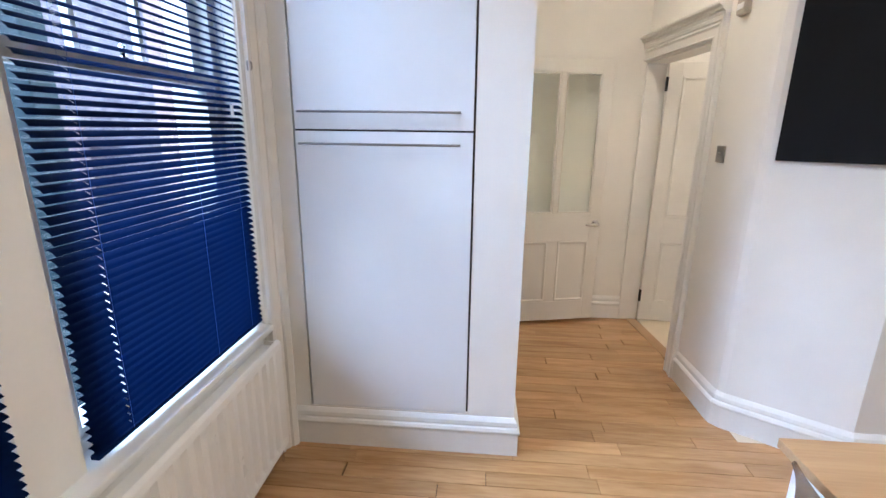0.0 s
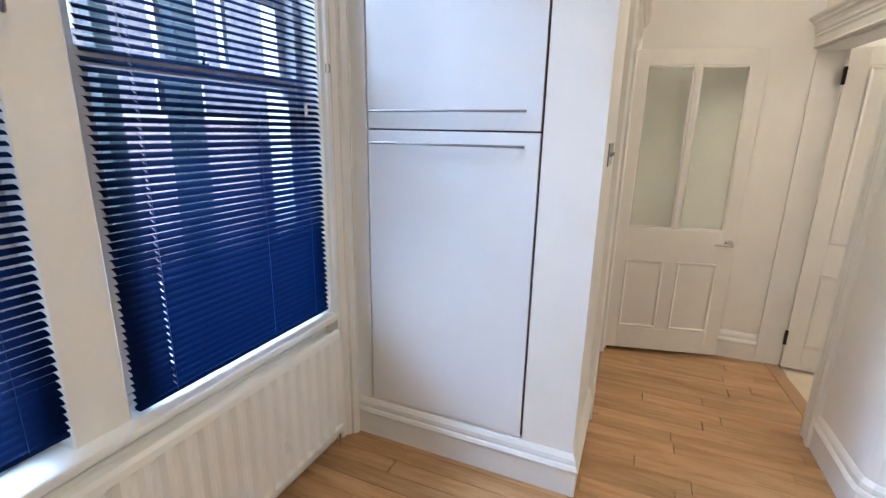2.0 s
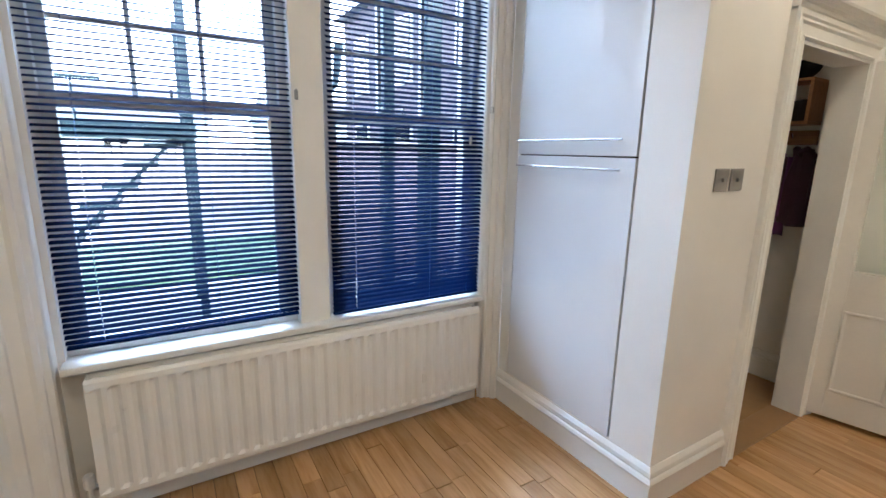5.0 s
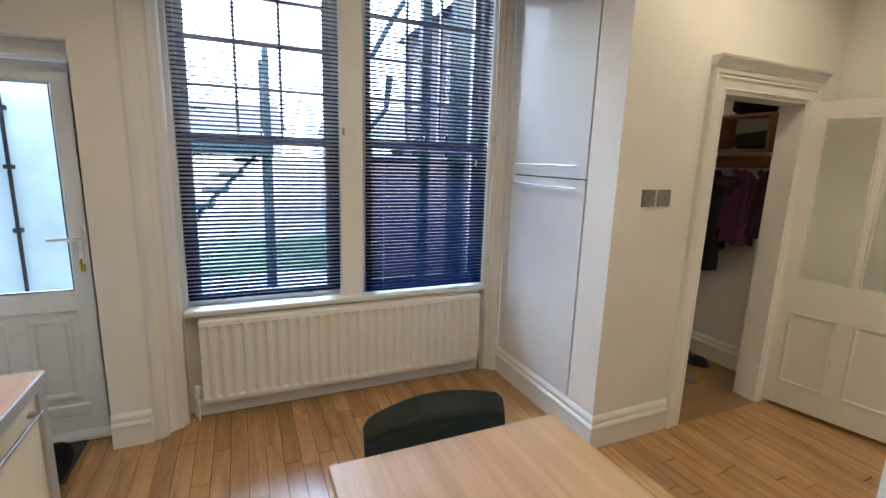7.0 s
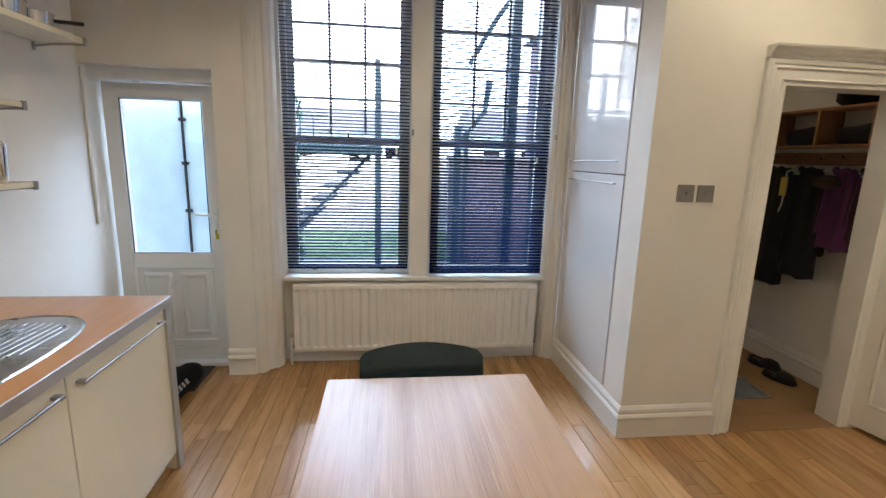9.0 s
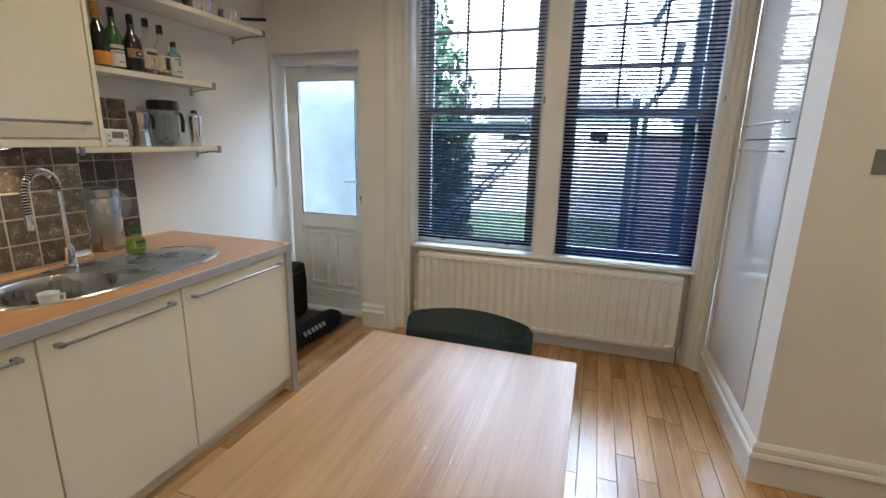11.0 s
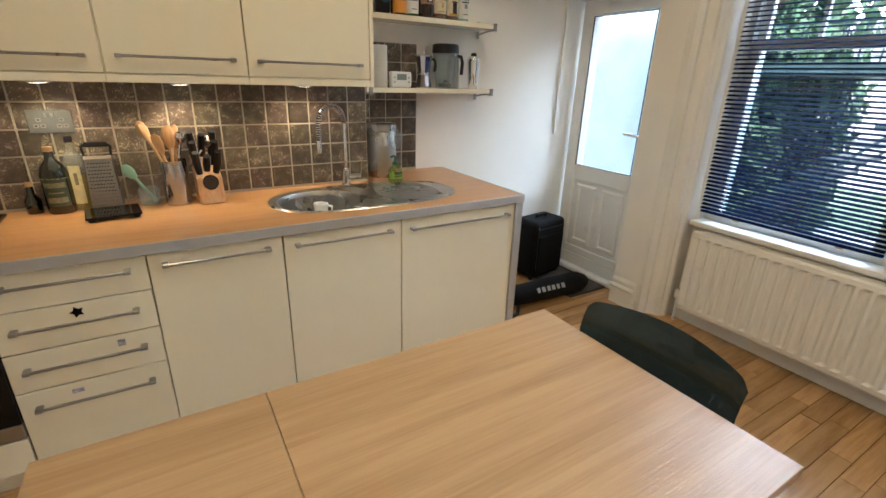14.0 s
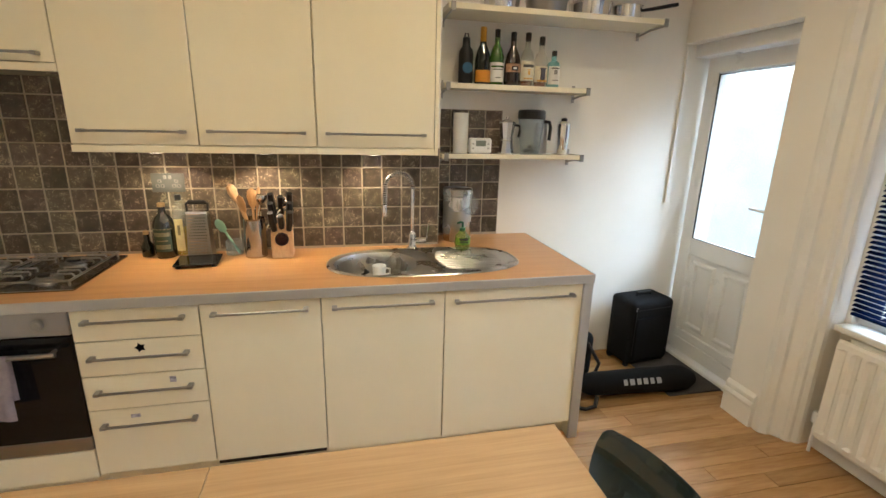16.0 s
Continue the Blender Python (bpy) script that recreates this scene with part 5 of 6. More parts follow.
# ---------- shelf contents ----------
S2 = 1.7905
G = "row of bottles on the shelf"
b = bottle("matt black drinks flask with a blue mark", (0.911, -1.20, S2), [(0.036, 0), (0.038, 0.004), (0.038, 0.17), (0.034, 0.20), (0.020, 0.222), (0.019, 0.25)], M_BLACK, 0.020, 0.022, M_BLACK, None, G)
part("print_ring", lathe([(0.029, 0), (0.029, 0.001), (0.014, 0.0012)], 16), mat("blue_print", (0.012, 0.09, 0.18), 0.5), b, "blue round print").matrix_local = pose(0, 0.0415, 0.085, -90, 0, 0)
part("loop", tube([(-0.012, 0, 0.24), (-0.008, 0, 0.264), (0.008, 0, 0.264), (0.012, 0, 0.24)], 0.004, 6), M_BLACK, b)
bottle("dark champagne bottle with gold foil and an orange label", (0.817, -1.19, S2), [(0.038, 0), (0.042, 0.005), (0.042, 0.14), (0.034, 0.19), (0.018, 0.235), (0.0165, 0.25)], M_DARKGLASS, 0.0175, 0.085, M_GOLD, (0.015, 0.085, M_ORANGELAB, "orange label", ((0.25, 14, 0.004, M_GOLD),)), G)
bottle("green glass bottle with a white label", (0.732, -1.20, S2), [(0.036, 0), (0.038, 0.004), (0.038, 0.17), (0.030, 0.21), (0.015, 0.245), (0.014, 0.285)], M_GREENGLASS, 0.0155, 0.045, M_DARKGLASS, (0.02, 0.135, M_WHITELAB, "white printed label", ((0.74, 60, 0.010, M_GREENGLASS), (0.62, 44, 0.005, M_INK), (0.2, 22, 0.004, M_INK))), G)
bottle("dark brown liqueur bottle with a cream oval label", (0.640, -1.19, S2), [(0.040, 0), (0.043, 0.005), (0.043, 0.135), (0.034, 0.185), (0.016, 0.23), (0.014, 0.27)], M_BROWNGLASS, 0.016, 0.048, M_BLACK, (0.080, 0.130, M_TANLAB, "cream oval label", ((0.2, 24, 0.022, M_BROWNGLASS), (0.36, 12, 0.010, M_WHITELAB))), G)
b = bottle("clear whisky bottle with a cream label", (0.553, -1.19, S2), [(0.036, 0), (0.038, 0.004), (0.038, 0.16), (0.030, 0.20), (0.015, 0.225), (0.014, 0.275)], M_WHITEG, 0.0165, 0.045, M_BROWNGLASS, (0.035, 0.15, M_CREAMLAB, "cream printed label", ((0.68, 48, 0.016, M_INK), (0.55, 20, 0.004, M_GOLD), (0.3, 9, 0.022, M_GOLD), (0.08, 40, 0.006, M_GOLD))), G)
part("whisky", lathe([(0.034, 0.004), (0.0355, 0.04)], 18), M_AMBER, b)
b = bottle("clear rum bottle with a pictured label", (0.468, -1.19, S2), [(0.036, 0), (0.038, 0.004), (0.038, 0.15), (0.030, 0.19), (0.015, 0.215), (0.014, 0.255)], M_WHITEG, 0.0165, 0.048, M_BROWNGLASS, (0.03, 0.125, M_CREAMLAB, "cream and red label", ((0.12, 20, 0.060, M_BROWNGLASS), (0.80, 26, 0.008, M_INK), (0.02, 45, 0.010, M_GOLD))), G)
part("rum", lathe([(0.034, 0.004), (0.0355, 0.045)], 18), M_AMBER, b)
bottle("pale blue glass gin bottle with a white label", (0.388, -1.19, S2), [(0.032, 0), (0.034, 0.004), (0.034, 0.135), (0.028, 0.155), (0.014, 0.165), (0.013, 0.195)], M_BLUEG, 0.015, 0.03, M_BLACK, (0.02, 0.13, M_WHITELAB, "white printed label", ((0.55, 16, 0.024, M_GREYW), (0.85, 40, 0.007, M_INK), (0.2, 30, 0.006, M_GREYW))), G)

S1 = 1.4125
pr = thing("kitchen_roll", "white kitchen paper roll standing on the shelf", "paper roll", (0.925, -1.215, S1))
part("roll", lathe([(0.015, 0), (0.042, 0.0), (0.043, 0.003), (0.043, 0.222), (0.042, 0.225), (0.015, 0.225)], 26), mat("paper", (0.75, 0.74, 0.71), 0.9, grain=200, bump=0.4), pr, smooth=False)
ck = thing("digital_timer", "white digital timer with a grey screen", "timer", (0.820, -1.165, S1))
part("case", box(-0.066, 0.066, -0.022, 0.022, 0.0, 0.088, 0.014, 3), M_UPVC, ck)
part("screen", box(-0.030, 0.030, 0.0225, 0.024, 0.042, 0.074, 0.001), mat("grey_screen", (0.22, 0.25, 0.22), 0.3), ck, "grey display")
for x in (-0.045, 0.045):
    for z in (0.03, 0.055):
        part("button", box(x - 0.006, x + 0.006, 0.0215, 0.025, z - 0.005, z + 0.005, 0.002), M_ALU, ck)
mo = thing("moka_pot", "polished steel moka pot with a black handle", "coffee pot", (0.650, -1.19, S1))
part("boiler", lathe([(0.046, 0), (0.048, 0.004), (0.036, 0.075), (0.040, 0.08), (0.040, 0.09)], 10), M_CHROME, mo)
part("jug", lathe([(0.036, 0.09), (0.050, 0.175), (0.046, 0.182), (0.008, 0.198), (0.008, 0.21), (0.003, 0.212)], 10), M_CHROME, mo)
part("handle", tube([(-0.045, 0.0, 0.165), (-0.075, 0, 0.162), (-0.082, 0, 0.14), (-0.075, 0, 0.095)], 0.008, 8), M_BLACK, mo, "black handle")
bl = thing("blender_jug", "clear blender jug with a black lid and handle", "blender", (0.500, -1.19, S1))
part("jug", lathe([(0.055, 0), (0.058, 0.004), (0.078, 0.20), (0.0755, 0.20), (0.055, 0.008), (0.002, 0.008)], 20), M_PLASTICCLEAR, bl, smooth=True)
part("lid", lathe([(0.080, 0.20), (0.082, 0.204), (0.080, 0.245), (0.072, 0.252), (0.035, 0.254)], 24), M_BLACK, bl, "black lid")
part("handle", tube([(-0.075, 0, 0.19), (-0.115, 0, 0.185), (-0.125, 0, 0.15), (-0.12, 0, 0.08)], 0.011, 8), M_BLACK, bl, "black handle")
part("blade_hub", lathe([(0.04, 0.008), (0.04, 0.03), (0.012, 0.034), (0.012, 0.05)], 12), M_BLACK, bl)
for a in range(4):
    part("blade", tube([(0, 0, 0.048), (0.04 * math.cos(a * 1.57), 0.04 * math.sin(a * 1.57), 0.056)], 0.003, 5), M_STEEL, bl)
kt = thing("steel_jug", "brushed steel jug standing on the shelf", "jug", (0.415, -1.235, S1))
part("body", lathe([(0.040, 0), (0.042, 0.004), (0.036, 0.175), (0.030, 0.185)], 20), M_STEEL, kt, smooth=True)
fl = thing("cocktail_shaker", "polished steel shaker with a black top", "shaker", (0.290, -1.19, S1))
part("body", lathe([(0.028, 0), (0.030, 0.004), (0.041, 0.16), (0.041, 0.175), (0.030, 0.192), (0.022, 0.195)], 22), M_CHROME, fl, smooth=True)
part("top", lathe([(0.020, 0.195), (0.018, 0.208), (0.008, 0.214)], 14), M_BLACK, fl)

S3 = 2.1665


def pan(label, at, r, h, mtl, handle=None, rz=0):
    p = thing("saucepan", label, "pan", at, "pans on the top shelf", rz=rz)
    part("body", lathe([(r * 0.85, 0), (r * 0.93, 0.006), (r, h), (r + 0.004, h + 0.002), (r - 0.003, h), (r * 0.9, 0.008), (0.002, 0.008)], 26), mtl, p, smooth=True)
    if handle:
        part("handle", tube([(r - 0.005, 0, h * 0.8), (r + 0.05, 0, h * 0.9), (r + 0.20, 0, h + 0.02)], [0.007, 0.010, 0.011], 8), M_BLACK, p, "black handle")
    return p


pan("small steel saucepan with a black handle", (-0.02, -1.16, S3), 0.085, 0.075, M_CHROME, True, 165)
pan("wide steel mixing bowl on the top shelf", (0.20, -1.17, S3), 0.115, 0.075, M_CHROME)
pan("wide steel pan on the top shelf", (0.47, -1.17, S3), 0.115, 0.07, M_STEEL)
pan("steel pan on the top shelf", (0.74, -1.17, S3), 0.11, 0.08, M_CHROME)
rk = thing("wire_rack", "wire cooling rack leaning on the top shelf", "wire rack", (0.34, -1.24, S3))
bm = bmesh.new()
for k in range(12):
    tube([(-0.15 + 0.027 * k, -0.03, 0.19), (-0.15 + 0.027 * k, 0.02, 0.003)], 0.0015, 4, bm)
tube([(-0.16, 0.02, 0.003), (0.16, 0.02, 0.003)], 0.0025, 5, bm)
tube([(-0.16, -0.03, 0.19), (0.16, -0.03, 0.19)], 0.0025, 5, bm)
part("wires", bm, M_STEEL, rk)

tw = thing("tea_towel", "pale checked tea towel hung over the oven handle", "towel", (2.931, YF, 0.5))
bm = bmesh.new()
rows = []
for i in range(22):
    if i < 8:
        y, z = 0.033 - 0.0005 * i, 0.02 + 0.022 * i
    elif i < 12:
        a = math.pi * (i - 8) / 3
        y, z = 0.045 - 0.0125 * math.cos(a), 0.197 + 0.0125 * math.sin(a)
    else:
        y, z = 0.058 + 0.001 * (i - 12), 0.195 - 0.027 * (i - 12)
    rows.append([bm.verts.new((-0.10 + 0.2 * k / 12, y + 0.006 * math.sin(k * 1.3) * min(1, abs(0.2 - z) * 8) + 0.004, z)) for k in range(13)])
for a, b in zip(rows, rows[1:]):
    for k in range(12):
        bm.faces.new((a[k], a[k + 1], b[k + 1], b[k]))
bmesh.ops.solidify(bm, geom=bm.faces[:], thickness=0.002)
part("cloth", bm, mat("tea_towel_cloth", (0.62, 0.56, 0.62), 0.9, vary=0.15, scale=30, grain=400, bump=0.4, dirt=(0.45, 0.38, 0.48)), tw, smooth=True)

# ---------- luggage by the back door ----------
structure("door_mat", box(-0.695, -0.30, -1.27, -0.655, 0.0005, 0.010, 0.003), mat("grey_mat", (0.075, 0.07, 0.07), 0.95, vary=0.2, grain=400, bump=0.7), "dark grey door mat at the back door", "mat")
case_ = thing("suitcase", "black fabric trolley case standing by the door", "suitcase", (-0.39, -1.14, 0.0), rz=8)
part("body", box(-0.175, 0.175, -0.115, 0.115, 0.02, 0.475, 0.045, 4), M_FABRIC, case_, smooth=True)
part("pocket", box(-0.145, 0.145, 0.112, 0.128, 0.06, 0.36, 0.012, 2), M_FABRIC, case_)
part("handle", tube([(-0.06, 0, 0.465), (-0.055, 0, 0.495), (0.055, 0, 0.495), (0.06, 0, 0.465)], 0.011, 8), M_BLACK, case_, "black carrying handle")
part("zip", mould([(0, 0), (0.006, 0), (0.006, 0.003), (0, 0.003)], [(-0.15, 0.09), (0.15, 0.09), (0.15, 0.42), (-0.15, 0.42)], lambda u, v, h: (u, 0.1145 + h, v), True), M_BLACK, case_)
for y in (-0.1, 0.1):
    part("piping", mould([(0, 0), (0.006, 0.0), (0.006, 0.006), (0, 0.006)], [(-0.142, 0.055), (0.142, 0.055), (0.142, 0.440), (-0.142, 0.440)], lambda u, v, h: (u * 1.16, y + h - 0.003, v * 1.02), True), M_BLACK, case_, "raised black piping")
part("zip_puller", tube([(0.15, 0.12, 0.44), (0.165, 0.125, 0.435), (0.16, 0.125, 0.42)], 0.003, 5), M_STEEL, case_)
for x in (-0.15, 0.15):
    part("wheel", tube([(x - 0.015, -0.08, 0.022), (x + 0.015, -0.08, 0.022)], 0.022, 12), M_BLACK, case_)
    part("foot", box(x - 0.015, x + 0.015, 0.06, 0.09, 0.0, 0.025, 0.004), M_BLACK, case_)
tp = thing("tripod_bag", "long black padded tripod bag lying on the floor", "bag", (-0.12, -0.745, 0.0), rz=177)
bm = bmesh.new()
rows = []
for i in range(15):
    u = i / 14
    x = -0.37 + 0.74 * u
    k = 0.86 + 0.14 * u
    rr = 0.085 * k * (0.6 if i in (0, 14) else 1.0 if 1 < i < 13 else 0.92)
    rows.append([bm.verts.new((x, rr * 1.05 * math.cos(a), 0.078 + rr * 0.9 * math.sin(a) + 0.004 * noise.noise(Vector((x * 9, a, 0))))) for a in [2 * math.pi * q / 16 for q in range(16)]])
for a, b in zip(rows, rows[1:]):
    for q in range(16):
        bm.faces.new((a[q], a[(q + 1) % 16], b[(q + 1) % 16], b[q]))
bm.faces.new(list(reversed(rows[0])))
bm.faces.new(rows[-1])
for v in bm.verts:
    v.co.z = max(v.co.z, 0.002)
bmesh.ops.recalc_face_normals(bm, faces=bm.faces)
part("body", bm, M_FABRIC, tp, smooth=True)
for i, (x, w) in enumerate(((0.10, 0.030), (0.055, 0.025), (0.012, 0.028), (-0.03, 0.026), (-0.075, 0.030), (-0.118, 0.024))):
    a = radians(-140)
    m = part("print_bar", box(-w / 2, w / 2, -0.017, 0.017, 0, 0.001), mat("white_print", (0.36, 0.36, 0.36), 0.6), tp, "white printed lettering")
    m.matrix_local = Matrix.Translation((x, -0.0752, 0.118)) @ Matrix.Rotation(radians(58), 4, "X")
part("strap", tube([(-0.30, -0.09, 0.05), (-0.33, -0.13, 0.012), (-0.40, -0.15, 0.012), (-0.46, -0.11, 0.012)], 0.012, 6), M_BLACK, tp, "black shoulder strap")
rs = thing("rucksack", "black fabric rucksack leaning on the end panel", "bag", (0.20, -1.06, 0.0))
bm = box(-0.15, 0.15, -0.11, 0.11, 0.0, 0.30, 0.06, 4)
for v in bm.verts:
    v.co.x += 0.02 * noise.noise(v.co * 8)
    v.co.y *= 1 - 0.5 * v.co.z
part("body", bm, M_FABRIC, rs, smooth=True)
part("strap", tube([(-0.10, 0.09, 0.24), (-0.16, 0.15, 0.12), (-0.12, 0.16, 0.015)], 0.012, 6), M_BLACK, rs)

# ---------- hall: rack, coats, shoes ----------
YH = 3.80
M_RACK = wood("rack_pine", (0.36, 0.18, 0.07), (0.24, 0.11, 0.04), "X", 20, 0.5)
rack = thing("coat_rack", "brown wooden coat rack with open compartments", "coat rack", (-0.48, YH, 1.735))
for z in (0.0, 0.25):
    part("shelf", box(-0.60, 0.60, -0.20, -0.002, z, z + 0.018, 0.002), M_RACK, rack)
for x in (-0.60, -0.2, 0.2, 0.582):
    part("divider", box(x, x + 0.018, -0.20, -0.002, 0.018, 0.25), M_RACK, rack)
part("hook_rail", box(-0.60, 0.60, -0.02, -0.002, -0.12, -0.03, 0.003), M_RACK, rack)
for x in (-0.45, -0.25, -0.05, 0.15, 0.32, 0.48):
    part("hook", tube([(x, -0.02, -0.06), (x, -0.06, -0.075), (x, -0.075, -0.05)], 0.005, 6), M_CHROME, rack)


def coat(label, x, z0, z1, w, m, seed, depth=0.12):
    """A hanging coat: a folded shell that widens to its hem, with two sleeves and a hood."""
    c = thing("coat", label, "coat", (x, YH - 0.10, z1), "coats on the rack")
    h = z1 - z0

    def shell(cx, wid, dep, zt, zb, ph):
        bm = bmesh.new()
        rows = []
        for i in range(12):
            v = i / 11
            z = -(zt + (zb - zt) * v)
            ww = wid * (0.45 + 0.55 * min(1, v * 2.2)) * (1 + 0.06 * math.sin(v * 5 + ph))
            rows.append([bm.verts.new((cx + ww * math.cos(a) * (1 + 0.10 * math.sin(5 * a + ph + v)), dep * math.sin(a) * (0.6 + 0.4 * v) * (1 + 0.22 * math.sin(6 * a + ph * 2 + 2 * v)), z + 0.012 * math.sin(4 * a + ph) * v)) for a in [2 * math.pi * q / 28 for q in range(28)]])
        for a, b in zip(rows, rows[1:]):
            for q in range(28):
                bm.faces.new((a[q], a[(q + 1) % 28], b[(q + 1) % 28], b[q]))
        bm.faces.new(rows[0])
        bm.faces.new(list(reversed(rows[-1])))
        bmesh.ops.recalc_face_normals(bm, faces=bm.faces)
        return bm

    part("body", shell(0, w, depth * 0.6, 0.05, h, seed), m, c, smooth=True)
    part("collar", tube([(-w * 0.45, 0.02, -0.10), (-w * 0.25, -depth * 0.45, -0.055), (0, -depth * 0.55, -0.075), (w * 0.25, -depth * 0.45, -0.055), (w * 0.45, 0.02, -0.10)], 0.022, 8), m, c, smooth=True)
    part("sleeve", shell(-w * 0.85, w * 0.32, depth * 0.45, 0.10, h * 0.82, seed + 1), m, c, smooth=True)
    part("sleeve", shell(w * 0.85, w * 0.32, depth * 0.45, 0.10, h * 0.78, seed + 2), m, c, smooth=True)
    return c


M_COATB = mat("black_coat", (0.0045, 0.0045, 0.006), 0.7, vary=0.3, grain=250, bump=0.5)
M_COATP = mat("purple_coat", (0.12, 0.018, 0.12), 0.6, vary=0.2, grain=250, bump=0.4)
M_FUR = mat("brown_fur", (0.07, 0.045, 0.03), 0.95, vary=0.5, grain=300, bump=1.0)
coat("long black coat hanging from the rack", -0.60, 0.68, 1.64, 0.15, M_COATB, 1.0)
coat("black padded coat hanging from the rack", -0.34, 0.79, 1.64, 0.15, M_COATB, 2.2)
cp = coat("purple jacket with a fur edged hood on the rack", -0.08, 1.04, 1.64, 0.13, M_COATP, 3.1)
coat("dark plum coat hanging from the rack", 0.10, 1.12, 1.64, 0.10, mat("plum_coat", (0.05, 0.01, 0.03), 0.7, vary=0.2), 4.4)
bm = bmesh.new()
bmesh.ops.create_icosphere(bm, subdivisions=3, radius=0.08)
for v in bm.verts:
    v.co = Vector((v.co.x * 1.3, v.co.y * 0.6, v.co.z * 0.6)) * (1 + 0.25 * noise.noise(v.co * 60))
f = part("fur_trim", bm, M_FUR, cp, "brown fur trim", True)
f.location = (-0.08, -0.06, -0.14)
tagm = thing("tote_tag", "yellow and red lanyard hanging from a hook", "lanyard", (-0.46, YH - 0.20, 1.62))
part("ribbon", tube([(0, 0.14, 0.0), (0, 0.01, -0.06), (0.01, 0, -0.30), (-0.01, 0, -0.36)], 0.006, 6), mat("white_ribbon", (0.6, 0.55, 0.45), 0.7), tagm)
part("tag", box(-0.03, 0.03, -0.006, 0.006, -0.24, -0.10, 0.004), mat("mustard_tag", (0.55, 0.38, 0.08), 0.6), tagm)
hat = thing("black_bag", "crumpled black bag on top of the coat rack", "bag", (-0.05, YH - 0.11, 2.0045))
bm = bmesh.new()
bmesh.ops.create_icosphere(bm, subdivisions=3, radius=0.13)
for v in bm.verts:
    v.co = Vector((v.co.x * 1.3, v.co.y * 0.8, max(v.co.z, -0.09) * 0.75)) * (1 + 0.2 * noise.noise(v.co * 14))
    v.co.z = max(v.co.z + 0.07, 0.0)
part("body", bm, M_FABRIC, hat, smooth=True)
for x in (-0.42, -0.02):
    bgx = thing("folded_scarf", "dark folded scarf in the rack compartment", "scarf", (x, YH - 0.11, 1.7535))
    bm = box(-0.13, 0.13, -0.075, 0.075, 0.0, 0.12, 0.04, 3)
    for v in bm.verts:
        v.co.z *= 1 + 0.3 * noise.noise(v.co * 12)
        v.co.z = max(0.0, v.co.z)
    part("body", bm, M_COATB, bgx, smooth=True)


def clog(at, rz):
    s = thing("slipper", "black slip-on clog on the hall floor", "shoe", at, "pair of clogs in the hall", rz=rz)
    bm = lathe([(0.050, 0), (0.054, 0.01), (0.052, 0.03), (0.046, 0.032)], 20)
    for v in bm.verts:
        v.co.x *= 2.4 if v.co.x > 0 else 2.2
        v.co.y *= 0.95
    part("sole", bm, M_BLACK, s)
    bm = bmesh.new()
    bmesh.ops.create_uvsphere(bm, u_segments=18, v_segments=10, radius=0.05)
    for v in bm.verts:
        v.co = Vector((0.045 + v.co.x * 1.45, v.co.y * 0.95, max(0.0, v.co.z) * 1.05 + 0.028))
    part("upper", bm, M_BLACK, s, smooth=True)
    part("heel_rim", tube([(-0.02, -0.046, 0.04), (-0.085, -0.035, 0.05), (-0.108, 0, 0.052), (-0.085, 0.035, 0.05), (-0.02, 0.046, 0.04)], 0.008, 6), M_BLACK, s)


clog((-0.42, 3.66, 0.003), 25)
clog((-0.19, 3.58, 0.003), 20)
mt = thing("hall_mat_frame", "steel framed recessed mat in the hall floor", "door mat", (-0.30, 2.95, 0.0025))
part("frame", mould([(0, 0), (0.018, 0), (0.018, 0.006), (0, 0.006)], [(-0.38, -0.42), (0.36, -0.42), (0.36, 0.36), (-0.38, 0.36)], lambda u, v, h: (u, v, h), True), M_STEEL, mt)
part("mat", box(-0.36, 0.34, -0.40, 0.34, 0.0, 0.004), mat("grey_coir", (0.22, 0.24, 0.26), 0.9, vary=0.2, grain=300, bump=0.6), mt)

# ---------- outside ----------
M_BRICK = mat("brick", (0.20, 0.175, 0.19), 0.85, vary=0.25, scale=9, grain=60, bump=0.4)
M_DARKBRICK = mat("dark_brick", (0.15, 0.14, 0.17), 0.85, vary=0.25, scale=9, grain=60, bump=0.4)
M_RENDER = mat("white_render", (0.70, 0.83, 0.85), 0.9, vary=0.08, scale=3, grain=40, bump=0.3)
M_GROUND = mat("yard_concrete", (0.50, 0.54, 0.54), 0.9, vary=0.2, scale=2, grain=30, bump=0.3)
M_IRONB = mat("painted_iron", (0.02, 0.045, 0.055), 0.5, vary=0.1)
structure("ground", box(-400, -1.02, -400, 400, -0.30, -0.15), M_GROUND, "grey concrete yard outside", "ground")


M_LEAF = mat("leaf", (0.075, 0.16, 0.085), 0.6, vary=0.3, scale=3)
M_BARK = mat("bark", (0.10, 0.07, 0.05), 0.9, vary=0.3, bump=0.5)
M_SLATE = mat("roof_slate", (0.20, 0.21, 0.23), 0.7, vary=0.2, scale=12)
M_GRASS = mat("grass", (0.20, 0.31, 0.19), 0.9, vary=0.3, scale=5, grain=60, bump=0.6)
structure("lawn", box(-8, -5.0, -9, 9, -0.149, -0.12), M_GRASS, "green lawn beyond the yard", "lawn")
yard = thing("yard_wall", "white rendered yard wall with a black drain pipe", "wall", (-2.0, -2.4, -0.15))
# wall top raised out of view to block the sky lamp at the door
part("wall", box(-0.2, 0, -2.2, 1.72, 0, 4.4), M_RENDER, yard)
part("drain_pipe", tube([(0.03, 1.12, 0), (0.03, 1.12, 3.5)], 0.013, 8), M_BLACK, yard, "thin black pipe")
for z in (1.15, 1.6, 2.0):
    part("pipe_clip", box(0.0, 0.05, 1.095, 1.145, z, z + 0.03), M_BLACK, yard)

